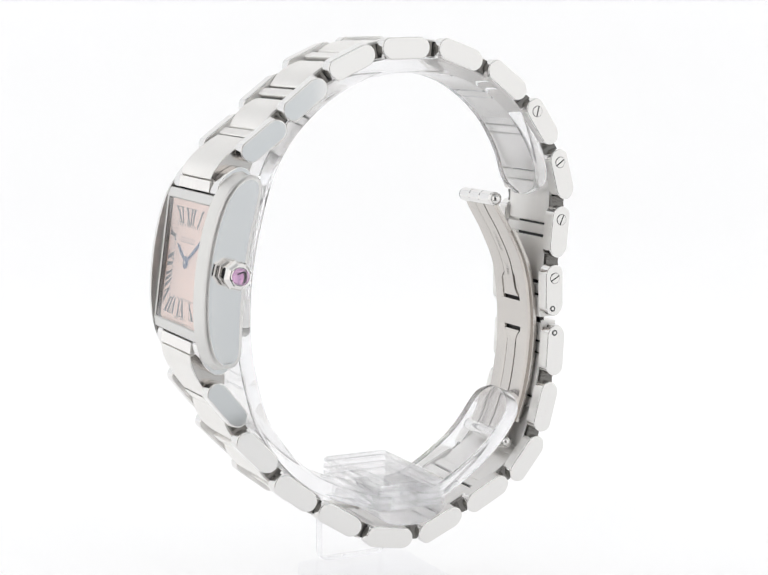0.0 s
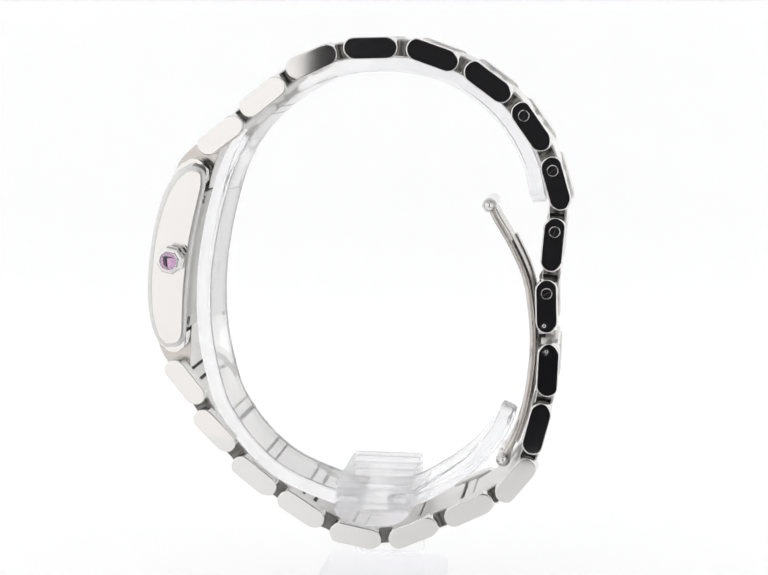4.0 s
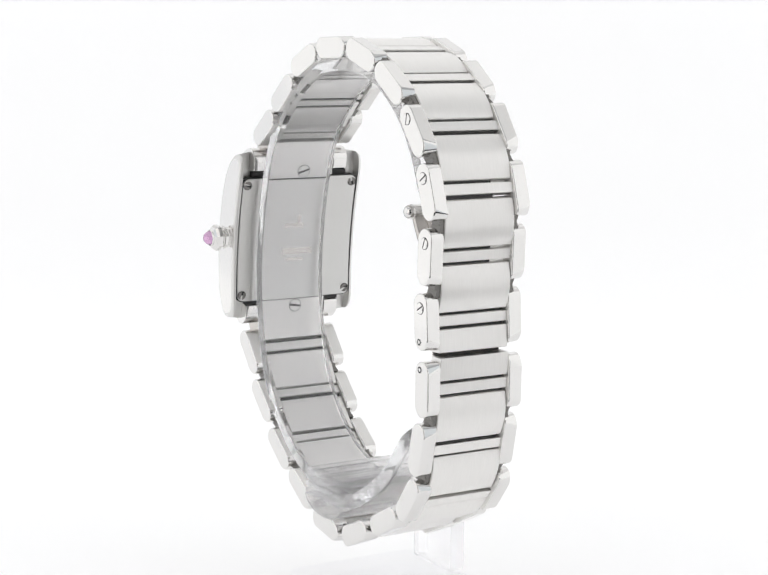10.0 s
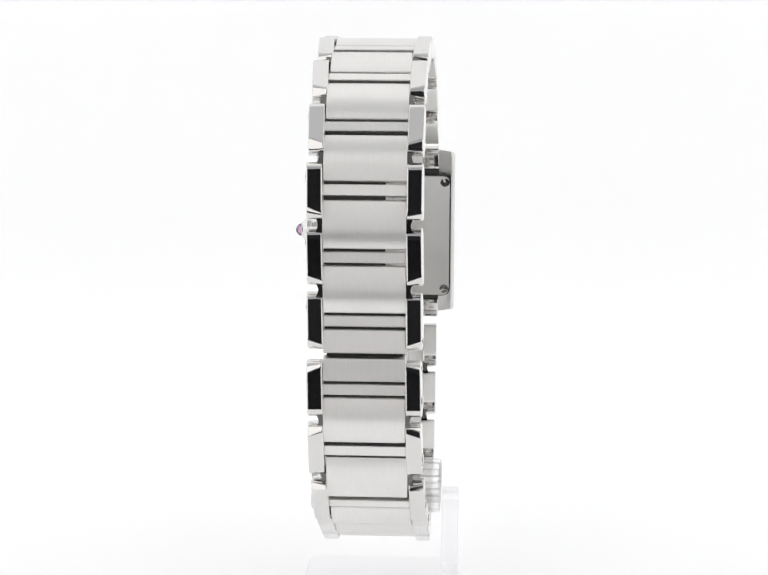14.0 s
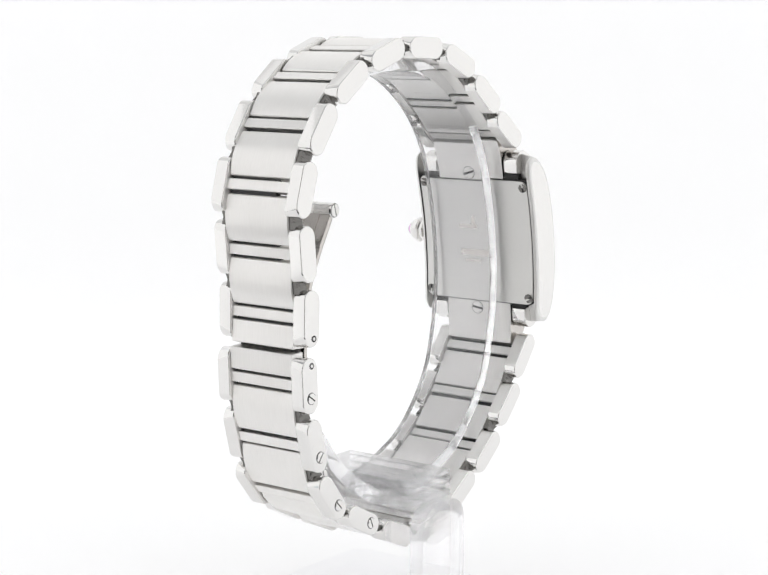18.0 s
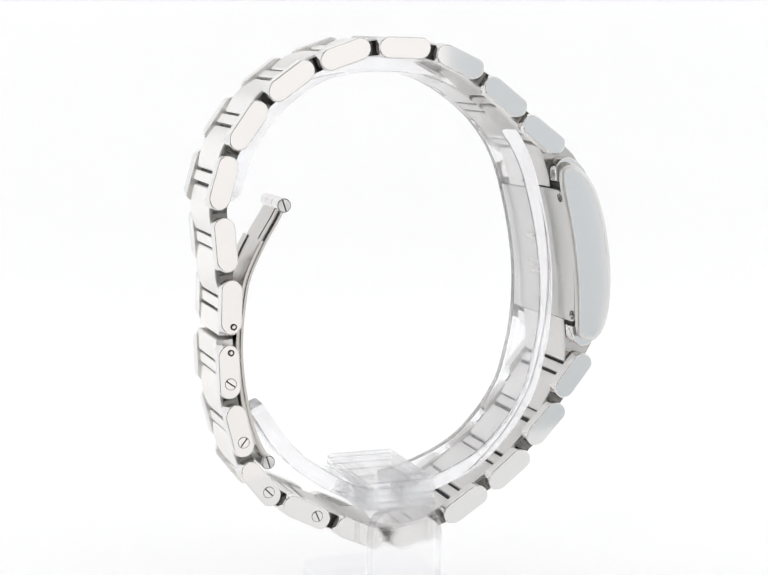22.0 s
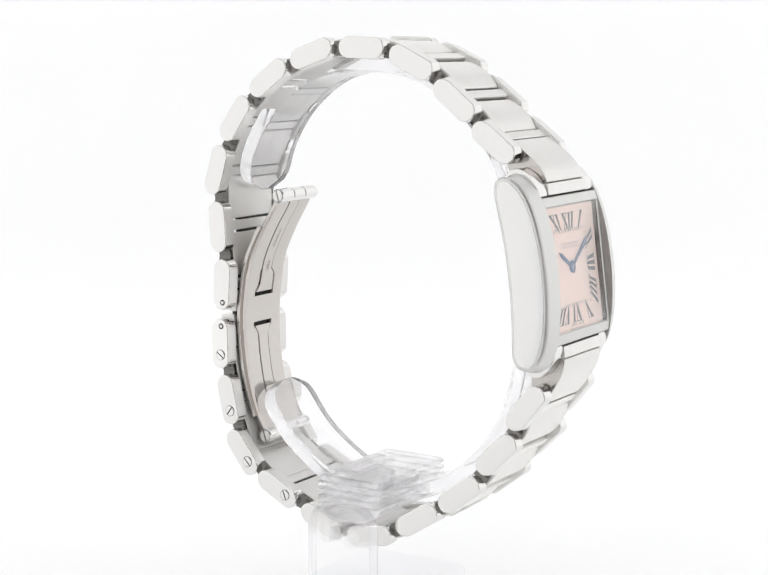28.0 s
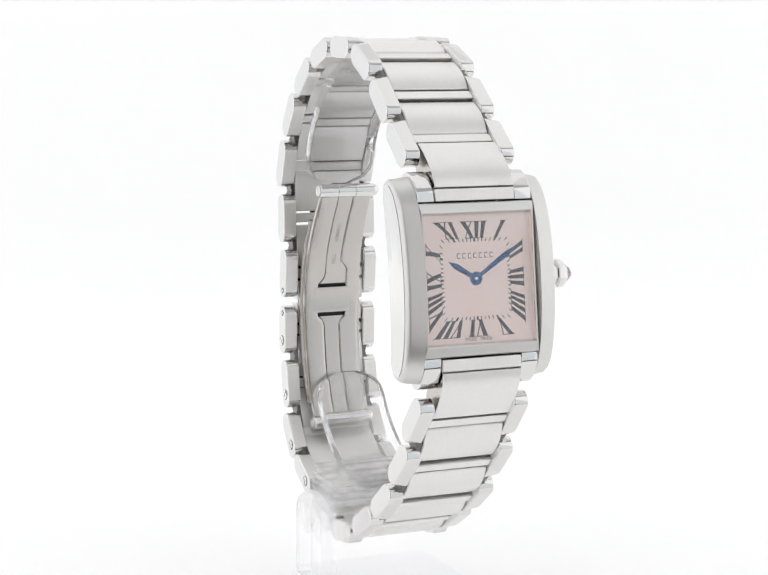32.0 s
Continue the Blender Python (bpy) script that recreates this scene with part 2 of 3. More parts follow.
def smooth_curve(points, per=6):
    """Catmull-Rom through the points."""
    p = [Vector(q) for q in points]
    p = [2 * p[0] - p[1]] + p + [2 * p[-1] - p[-2]]
    out = []
    for i in range(1, len(p) - 2):
        for k in range(per):
            t = k / per
            out.append(0.5 * ((2 * p[i]) + (p[i + 1] - p[i - 1]) * t + (2 * p[i - 1] - 5 * p[i] + 4 * p[i + 1] - p[i + 2]) * t * t
                              + (3 * p[i] - p[i - 1] - 3 * p[i + 1] + p[i + 2]) * t ** 3))
    out.append(p[-2])
    return out


def strip(path, thick, u0, u1, bevel=0.0, width_at=None):
    """A band of that thickness along a path of (v, w) points, from u0 to u1 across."""
    bm = bmesh.new()
    n = len(path)
    rows = []
    for i, p in enumerate(path):
        d = (path[min(i + 1, n - 1)] - path[max(i - 1, 0)]).normalized()
        o = Vector((-d.y, d.x)) * thick / 2
        a, b = (u0, u1) if width_at is None else width_at(i / (n - 1))
        rows.append([bm.verts.new((u, *(p + s * o))) for u, s in ((a, 1), (b, 1), (b, -1), (a, -1))])
    for p, q in zip(rows, rows[1:]):
        for k in range(4):
            bm.faces.new((p[k], p[(k + 1) % 4], q[(k + 1) % 4], q[k])).smooth = True
    bm.faces.new(rows[0])
    bm.faces.new(rows[-1])
    if bevel:
        bmesh.ops.recalc_face_normals(bm, faces=bm.faces)
        edges = [e for e in bm.edges if len(e.link_faces) == 2 and e.link_faces[0].normal.angle(e.link_faces[1].normal) > 0.8]
        bmesh.ops.bevel(bm, geom=edges, offset=bevel, segments=2, profile=0.6, affect="EDGES")
    return bm


def slotted_screw(r, high, slot=0.2):
    """A round screw head about x, its slot along z."""
    bm = bmesh.new()
    for side in (1, -1):
        arc = []
        a0 = math.asin(slot / 2 / r)
        for k in range(13):
            a = a0 + (math.pi - 2 * a0) * k / 12
            arc.append((side * r * math.sin(a), r * math.cos(a)))
        pts = [(y, z) for y, z in arc]
        lo = [bm.verts.new((-0.4, y, z)) for y, z in pts]
        hi = [bm.verts.new((high, y * 0.9 + side * 0.015, z * 0.92)) for y, z in pts]
        mid = [bm.verts.new((high - 0.06, y, z)) for y, z in pts]
        for p, q in ((lo, mid), (mid, hi)):
            for k in range(len(pts)):
                j = (k + 1) % len(pts)
                bm.faces.new((p[k], p[j], q[j], q[k]))
        bm.faces.new(hi)
        bm.faces.new(lo)
    # slot floor painted dark for its shade
    ring = [bm.verts.new((0.02, r * 0.96 * math.cos(2 * math.pi * k / 24), r * 0.96 * math.sin(2 * math.pi * k / 24))) for k in range(24)]
    bm.faces.new(ring).material_index = 1
    # dark painted ring for the shaded narrow gap round the head
    gap = [[bm.verts.new((0.03, q * math.cos(2 * math.pi * k / 24), q * math.sin(2 * math.pi * k / 24))) for k in range(24)] for q in (r, r * 1.08)]
    for k in range(24):
        j = (k + 1) % 24
        bm.faces.new((gap[0][k], gap[0][j], gap[1][j], gap[1][k])).material_index = 1
    return bm


def pin_end(r):
    """A bright pin about x; the shaded hole round it is a dark painted ring."""
    bm = lathe([(r * 1.2, -0.1), (r * 1.2, 0.03), (r * 1.1, 0.035), (r * 0.6, 0.03), (r * 0.58, 0.06), (r * 0.35, 0.1), (0.01, 0.11)], 18)
    bm.faces.ensure_lookup_table()
    for f in bm.faces[36:54]:
        f.material_index = 1
    return bm


def lettering(text, size):
    data = bpy.data.curves.new("lettering", "FONT")
    data.body, data.size, data.align_x, data.align_y = text, size, "CENTER", "CENTER"
    ob = new("lettering", data)
    bpy.context.view_layer.update()
    mesh = bpy.data.meshes.new_from_object(ob.evaluated_get(bpy.context.evaluated_depsgraph_get()))
    bpy.data.objects.remove(ob)
    bm = bmesh.new()
    bm.from_mesh(mesh)
    return bm


# ---------------------------------------------------------------- the light tent (metres)
def slab(name, x0, x1, y0, y1, z0, z1, mat):
    return tagged(part(name, box(x0 * 1000, x1 * 1000, y0 * 1000, y1 * 1000, z0 * 1000, z1 * 1000), mat), kind="structure")


def tent():
    # white table sheet that sweeps up into the back wall
    path = [Vector((-0.085, 0.0)), Vector((0.20, 0.0))]
    path += [Vector((0.20 + 0.10 * math.sin(radians(a)), 0.10 - 0.10 * math.cos(radians(a)))) for a in range(10, 91, 10)]
    path += [Vector((0.30, 0.36))]
    under = [p + Vector((0.003, -0.003)) for p in reversed(path)]
    bm = prism([(p.x * 1000, p.y * 1000) for p in path + under], -200, 300)
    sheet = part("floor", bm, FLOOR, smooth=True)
    tagged(sheet, "glossy white table sheet with an added glow, sweeping up behind the watch", "table", kind="structure")
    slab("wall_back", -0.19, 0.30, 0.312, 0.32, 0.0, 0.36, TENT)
    slab("wall_back_corner", -0.30, -0.19, 0.312, 0.32, -0.004, 0.36, DIM_CORNER)
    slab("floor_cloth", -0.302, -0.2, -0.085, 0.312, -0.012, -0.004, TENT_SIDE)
    slab("wall_left_corner", -0.31, -0.302, 0.17, 0.32, -0.06, 0.36, DIM_CORNER)
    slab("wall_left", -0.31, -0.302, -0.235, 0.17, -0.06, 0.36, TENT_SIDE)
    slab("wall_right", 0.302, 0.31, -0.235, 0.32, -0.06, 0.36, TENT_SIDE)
    # unseen front cloth beside the lens opening; dimmer strips give the steel's grey reflections
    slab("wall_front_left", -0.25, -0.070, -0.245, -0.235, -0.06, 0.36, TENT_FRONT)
    # unseen dim strip, added to soften the edge of the opening mirrored in the links
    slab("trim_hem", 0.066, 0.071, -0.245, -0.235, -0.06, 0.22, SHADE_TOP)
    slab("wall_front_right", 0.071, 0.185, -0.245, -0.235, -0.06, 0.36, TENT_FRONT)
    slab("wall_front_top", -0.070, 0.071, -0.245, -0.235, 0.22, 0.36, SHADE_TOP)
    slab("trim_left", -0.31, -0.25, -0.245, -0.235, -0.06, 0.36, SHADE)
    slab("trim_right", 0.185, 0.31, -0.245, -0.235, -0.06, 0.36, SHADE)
    # black hood round the camera and black cloth before the table's edge
    slab("wall_hood", -0.32, 0.32, -0.50, -0.49, -0.07, 0.37, BLACK)
    slab("wall_hood_left", -0.32, -0.31, -0.49, -0.235, -0.07, 0.37, BLACK)
    slab("wall_hood_right", 0.31, 0.32, -0.49, -0.235, -0.07, 0.37, BLACK)
    slab("ceiling_hood", -0.32, 0.32, -0.50, -0.25, 0.372, 0.38, BLACK)
    slab("ground", -0.32, 0.32, -0.50, 0.32, -0.08, -0.07, BLACK)
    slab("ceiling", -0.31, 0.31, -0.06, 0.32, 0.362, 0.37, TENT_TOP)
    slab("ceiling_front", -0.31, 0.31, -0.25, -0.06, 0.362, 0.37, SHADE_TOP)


TURNING = []


# ---------------------------------------------------------------- the watch
# Watch space: x across the bracelet (the crown at minus x), y from clasp to dial, z up from the ground, in millimetres.
LIFT = 80.0
MIDDLE = -0.5                     # centre of the bracelet across
# each link pair round the loop: y, z below the lens, direction of the loop there
LINKS = [(21.33, -14.18, 142.9), (15.42, -8.88, 141.9), (8.70, -4.05, 155.3), (0.70, -2.20, 178.5), (-7.67, -3.10, -161.0),
         (-15.13, -6.60, -144.0), (-21.0, -12.45, -125.5), (-24.42, -19.95, -106.5), (-24.2, -28.2, -85.6), (-23.5, -36.6, -92.0),
         (-23.86, -45.35, -87.8), (-22.5, -53.55, -76.0), (-19.75, -61.0, -51.5), (-13.33, -65.5, -27.0), (-5.61, -69.1, -24.0),
         (2.53, -69.9, 10.2), (10.24, -66.4, 32.5), (16.90, -61.85, 38.0), (22.49, -55.57, 45.5), (26.67, -48.77, 51.0)]


LEAN = [0.4, 1.0, 2.0, 2.0, 2.0, 2.0, 2.0, 2.0, 2.0, 2.0, 2.0, 1.5, 0.0]


def sway(y, w):
    """How far the bracelet wanders across: a little to the crown side behind."""
    k = min(max((16.0 - y) / 32.0, 0.0), 1.0)
    low = min(max((-52.0 - w) / 13.0, 0.0), 1.0)
    return -0.27 - 0.70 * k * (1 - low)


def taper(y):
    """The bracelet narrows from the case to the clasp."""
    return 1.0 + 0.04 * min(max((y + 20.0) / 36.0, 0.0), 1.0)


def along(y, w, angle):
    """Pose with x to the crown side, y along the loop and z outward."""
    a = radians(angle)
    t, n = Vector((0, math.cos(a), math.sin(a))), Vector((0, math.sin(a), -math.cos(a)))
    m = Matrix(((-1, 0, 0), t, n)).transposed().to_4x4()
    m.translation = (sway(y, w), y, w + LIFT)
    return m


def make_bracelet(watch):
    # side pieces: eight-sided bars with rounded corners; the chamfer at the clasp end widens outward
    def side_profile(far):
        return rounded([(-3.7, -0.55), (-3.7, 0.6), (-2.98, 1.5), (far, 1.5), (3.7, 1.5 - (3.7 - far) * 0.8), (3.7, -0.6), (2.75, -1.5), (-2.75, -1.5)], 0.62, 4)

    def side_mesh(sign):
        bm = prism(side_profile(2.9), -1.03, 1.03, 0.2, 3)
        outer, inner, mid = side_profile(2.55), side_profile(3.15), side_profile(2.9)
        bm.verts.index_update()
        for v in bm.verts:
            k = (v.co.x + 1.03) / 2.06
            j = v.index % len(mid)
            v.co.y += (outer[j][0] * k + inner[j][0] * (1 - k)) - mid[j][0]
            v.co.z += (outer[j][1] * k + inner[j][1] * (1 - k)) - mid[j][1]
            v.co.y *= sign
        ob = part("side_link", bm, POLISHED, watch, smooth=True, m=Matrix.Identity(4))
        mesh = ob.data
        bpy.data.objects.remove(ob)
        # the side towards the wrist is only brushed
        mesh.materials.append(SATIN)
        for f in mesh.polygons:
            if f.normal.z < -0.9 or f.normal.x < -0.9:
                f.material_index = 1
        return mesh

    ahead, behind = side_mesh(1), side_mesh(-1)
    bm = bmesh.new()
    lo, hi = [], []
    for x, y in ((5.2, -0.95), (6.15, -0.9), (5.95, -0.4), (5.85, 0.0), (5.95, 0.4), (6.15, 0.9), (5.2, 0.95)):
        lo.append(bm.verts.new((x, y, -1.0)))
        hi.append(bm.verts.new((x, y, 1.0)))
    bm.faces.new(lo)
    bm.faces.new(hi)
    for k in range(7):
        bm.faces.new((lo[k], lo[(k + 1) % 7], hi[(k + 1) % 7], hi[k]))
    # knuckles take the darkened steel: shade of the link gaps put into colour
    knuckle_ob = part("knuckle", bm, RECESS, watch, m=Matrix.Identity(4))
    knuckle = knuckle_ob.data
    bpy.data.objects.remove(knuckle_ob)
    arc = [(-3.1 + 6.2 * k / 12, 0.68 + 0.64 * (1 - ((k - 6) / 6) ** 2)) for k in range(13)]
    plate_prof = rounded(arc + [(3.1, -1.15), (-3.1, -1.15)], 0.12, 1)
    plate = prism(plate_prof, -5.28, 5.28, 0.12)
    plate_ob = part("centre_link", plate, SATIN, watch, smooth=True, m=along(0, 0, 0))
    plate_mesh = plate_ob.data
    bpy.data.objects.remove(plate_ob)
    bar_ob = part("link_bar", box(-5.33, 5.33, -0.7, 0.7, -1.0, 1.0, 0.1, 1), SATIN, watch, smooth=True, m=along(0, 0, 0))
    bar_mesh = bar_ob.data
    bpy.data.objects.remove(bar_ob)
    # near-black strip added behind the gaps beside each bar, standing in for shade
    gap_shade_ob = part("link_core", box(-5.2, 5.2, -1.25, 1.25, -0.7, 0.3, 0.1, 1), DARK, watch, m=along(0, 0, 0))
    gap_shade_mesh = gap_shade_ob.data
    bpy.data.objects.remove(gap_shade_ob)
    half_ob = part("split_link", prism(rounded([(-1.5, -1.15), (-1.5, 1.1), (1.5, 1.2), (1.5, -1.15)], 0.1, 1), -5.28, 5.28, 0.12), SATIN, watch, smooth=True, m=along(0, 0, 0))
    half_mesh = half_ob.data
    bpy.data.objects.remove(half_ob)
    screw_ob = part("screw", slotted_screw(0.74, 0.13, 0.17), POLISHED, watch, m=along(0, 0, 0))
    screw_mesh = screw_ob.data
    bpy.data.objects.remove(screw_ob)
    pin_ob = part("pin", pin_end(0.4), POLISHED, watch, m=along(0, 0, 0))
    pin_mesh = pin_ob.data
    bpy.data.objects.remove(pin_ob)
    rnd = random.Random(4)
    for i, (y, w, a) in enumerate(LINKS):
        m = along(y, w, a)
        wide = Matrix.Diagonal((taper(y), 1, 1, 1))
        for s in (1, -1):
            toward = i < 10
            mesh = (ahead if toward else behind) if s > 0 else (behind if toward else ahead)
            half_turn = Matrix.Rotation(0 if s > 0 else math.pi, 4, "Z")
            # the polished sides of the upper and rear links face a little towards the clasp
            here = m @ Matrix.Translation((s * 6.37 * taper(y), 0, 0))
            spot = Matrix.Translation(here.translation)
            faces = LEAN[min(i, 12)] - ({6: 0.5, 10: 0.6, 11: 0.2}[i] if s > 0 and i in (6, 10, 11) else 0.0)
            lean = spot @ Matrix.Rotation(radians(s * faces), 4, "Z") @ Matrix.Rotation(radians(-1.0), 4, "Y") @ spot.inverted()
            piece = part("side_link", mesh, POLISHED, watch, "polished steel side link", m=lean @ here @ half_turn)
            spots = []
            if s > 0 and 6 <= i <= 9:
                spots.append((-1.8, 0.05, screw_mesh, "screw"))
            if s < 0 and 10 <= i <= 13:
                spots.append((1.65, -0.1, screw_mesh, "screw"))
            if i == 9:
                spots.append((2.6, -0.35, pin_mesh, "pin"))
            if i == 10:
                spots.append((-2.6, -0.35, pin_mesh, "pin"))
            for ty, tz, mesh, name in spots:
                turn = Matrix.Rotation(rnd.uniform(0, 3.1), 4, "X")
                part(name, mesh, POLISHED, piece, m=Matrix.Translation((1.03, s * ty, tz)) @ turn)
        bar = part("link_bar", bar_mesh, SATIN, watch, m=m @ wide)
        # the dark strip is shorter at two joints behind the clasp, letting light through
        part("link_core", gap_shade_mesh, RECESS, bar, m=Matrix.Translation((1.3, 0, 0)) @ Matrix.Diagonal((0.75, 1, 1, 1)) if i in (7, 8) else Matrix.Identity(4))
        if i + 1 < len(LINKS):
            y2, w2, a2 = LINKS[i + 1]
            turn = (a2 - a + 180) % 360 - 180
            # the piece bridges the two link bars, bulging outward with the loop
            p, q = Vector((y, w)), Vector((y2, w2))
            d = q - p
            mid = (p + q) / 2
            ang = math.degrees(math.atan2(d.y, d.x))
            out = Vector((math.sin(radians(ang)), -math.cos(radians(ang))))
            mid += out * max(0.0, d.length * math.tan(radians(abs(turn)) / 4) * 0.5)
            if i == 9:
                part("split_link", half_mesh, SATIN, watch, m=along(*(p + Vector((math.cos(radians(a)), math.sin(radians(a)))) * 2.6), a))
                part("split_link", half_mesh, SATIN, watch, m=along(*(q - Vector((math.cos(radians(a2)), math.sin(radians(a2)))) * 2.6), a2 + 180) @ Matrix.Rotation(math.pi, 4, "Y"))
                # dark strip added where only shade fills the gap between the split halves
                part("joint_leaf", box(-4.9, 4.9, -0.6, 0.6, -0.9, -0.3), GAP_SHADE, watch, m=along(*((p + q) / 2), ang))
            else:
                centre = part("centre_link", plate_mesh, SATIN, watch, "brushed steel centre link", m=along(*mid, ang) @ Matrix.Diagonal((taper(mid.x), 0.94 if i < 5 or i > 14 else 1, 1, 1)))
                for s in (1, -1):
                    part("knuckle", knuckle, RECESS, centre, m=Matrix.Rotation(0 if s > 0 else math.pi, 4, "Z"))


CASE_TILT = 7.7


def case_pose():
    """Case space: x to the viewer's right of the dial, y up the dial, z out of it."""
    a = radians(CASE_TILT)
    x, y, z = Vector((-1, 0, 0)), Vector((0, -math.sin(a), math.cos(a))), Vector((0, math.cos(a), math.sin(a)))
    m = Matrix((x, y, z)).transposed().to_4x4()
    m.translation = (MIDDLE, 27.0, -31.05 + LIFT)
    return m


def flank_profile(back_z=None):
    """Side outline of a flank; with back_z the back is cut straight there."""
    outer = [(-12.75, 0.2), (-11.6, 1.95), (-9.0, 3.2), (-5.0, 4.0), (0.0, 4.3), (5.0, 4.0), (9.0, 3.2), (11.6, 1.95), (13.1, 0.2)]
    front = [tuple(p) for p in smooth_curve(outer, 4)]
    if back_z is not None:
        return front + [(13.3, -0.5), (10.0, back_z), (-9.8, back_z), (-12.6, -0.5)]
    back = [(13.45, -1.2), (12.9, -2.5), (11.0, -2.75), (9.0, -2.55), (6.0, -2.22), (3.0, -2.0), (0.0, -1.95), (-3.0, -1.98), (-6.0, -2.15), (-9.0, -2.45), (-10.8, -2.6), (-12.3, -1.9)]
    return rounded(front + back, 0.6, 2)


def domed_side(s):
    """The polished outer side of a flank, swelling a little in the middle."""
    outline = inset(flank_profile(), 0.6)
    outline = [(p.x * 0.97, p.y - 0.6 * min(max((p.y + 1.0) / 3.0, 0.0), 1.0)) for p in outline]
    y0, y1 = min(p[0] for p in outline) + 0.12, max(p[0] for p in outline) - 0.12
    bm = bmesh.new()
    rows = []
    for k in range(41):
        y = (y0 + y1) / 2 - (y1 - y0) / 2 * math.cos(math.pi * k / 40)
        cuts = []
        for a, b in zip(outline, outline[1:] + outline[:1]):
            if (a[0] - y) * (b[0] - y) < 0:
                cuts.append(a[1] + (b[1] - a[1]) * (y - a[0]) / (b[0] - a[0]))
        lo, hi = min(cuts), max(cuts)
        end = 1 - (abs(2 * k / 40 - 1)) ** 8
        rows.append([bm.verts.new((s * (10.41 + (0.03 if s > 0 else 0.045) * end * (1 - (2 * u - 1) ** 2) + (0.0 if s > 0 else 0.10 * (u - 0.5))), y, lo + (hi - lo) * u)) for u in [j / 12 for j in range(13)]])
    for p, q in zip(rows, rows[1:]):
        for j in range(12):
            bm.faces.new((p[j], p[j + 1], q[j + 1], q[j])).smooth = True
    return bm


def bow(y):
    """The case back follows the wrist: hollow in the middle."""
    return 0.7 * (1 - (y / 9.5) ** 2)


def bowed_plate(hx, y0, y1, corner, z0, z1, bevel):
    """A plate with rounded corners, bowed along y."""
    bm = prism(rounded([(-hx, y0), (hx, y0), (hx, y1), (-hx, y1)], corner, 5), z0, z1, bevel)
    for v in bm.verts:
        v.co = (v.co.y, v.co.z, v.co.x)
    for k in range(1, 16):
        bmesh.ops.bisect_plane(bm, geom=bm.verts[:] + bm.edges[:] + bm.faces[:], plane_co=(0, y0 + (y1 - y0) * k / 16, 0), plane_no=(0, 1, 0))
    for v in bm.verts:
        v.co.z += bow(v.co.y)
    for f in bm.faces:
        f.smooth = True
    return bm


def make_case(watch):
    m = case_pose()
    part("case_middle", box(-7.97, 7.97, -9.55, 9.75, -1.2, 2.2, 0.2), SATIN_CASE, watch, m=m, smooth=True)
    for s in (1, -1):
        bm = prism(flank_profile(), s * 9.85, s * 10.42, 0.5, 5, (False, True), 1.2)
        inner = prism(flank_profile(-1.1), *sorted((s * 7.98, s * 9.849)))
        keep = bpy.data.meshes.new("flank")
        inner.to_mesh(keep)
        inner.free()
        bm.from_mesh(keep)
        bpy.data.meshes.remove(keep)
        for v in bm.verts:
            # the front falls away towards the outer edge
            k = max(0.0, (abs(v.co.x) - 7.98) / 2.45)
            v.co.z -= 0.6 * k * min(max((v.co.z + 1.0) / 3.0, 0.0), 1.0)
            v.co.y *= 1 - 0.03 * k
        fl = part("flank", bm, SATIN_CASE, watch, "curved case flank, satin front and polished side", m=m, smooth=True)
        fl.data.materials.append(POLISHED)
        for f in fl.data.polygons:
            if f.normal.x * s > 0.985 and f.area > 1e-5:
                f.material_index = 1
        part("flank_side", domed_side(s), POLISHED_FLANK, fl, "slightly domed mirror-polished steel side", smooth=True, sharp=60)
    # bezel: a frame with a slope down to the glass
    bm = bmesh.new()
    rings = []
    for hx, y0, y1, z in ((7.96, -9.5, 9.72, 2.1), (7.96, -9.5, 9.72, 2.75), (7.94, -9.36, 9.58, 2.95), (7.76, -8.3, 8.66, 3.26), (7.68, -8.17, 8.53, 3.28), (7.55, -8.0, 8.36, 3.12), (7.52, -7.97, 8.33, 2.3)):
        rings.append([bm.verts.new(c) for c in ((-hx, y0, z), (hx, y0, z), (hx, y1, z), (-hx, y1, z))])
    for p, q in zip(rings, rings[1:]):
        for k in range(4):
            bm.faces.new((p[k], p[(k + 1) % 4], q[(k + 1) % 4], q[k]))
    part("bezel", bm, SATIN_CASE, watch, "square brushed steel bezel", m=m)
    # narrow steel step between bezel and dial
    bm = bmesh.new()
    rings = []
    for hx, y0, y1, z in ((7.54, -7.99, 8.35, 3.1), (7.36, -7.82, 8.16, 2.55), (7.36, -7.82, 8.16, 2.5), (7.54, -7.99, 8.35, 2.5)):
        rings.append([bm.verts.new(c) for c in ((-hx, y0, z), (hx, y0, z), (hx, y1, z), (-hx, y1, z))])
    for p, q in zip(rings, rings[1:] + rings[:1]):
        for k in range(4):
            bm.faces.new((p[k], p[(k + 1) % 4], q[(k + 1) % 4], q[k]))
    part("dial_rim", bm, POLISHED_FLANK, watch, m=m)
    for s in (1, -1):
        # small polished lugs in the corners and the end pieces of the bracelet
        for t in (1, -1):
            shape = [(10.35, -0.6), (9.85, -0.4), (9.85, 2.7), (11.4, 2.45), (12.9, 1.45), (13.85, 0.1), (13.8, -1.2), (12.7, -2.2), (10.6, -2.2)]
            lug = prism(rounded([(y * t if t > 0 else y * t + 0.35, z) for y, z in shape], 0.4, 2), s * 5.6, s * 7.96, 0.15)
            part("lug", lug, POLISHED, watch, m=m, smooth=True)
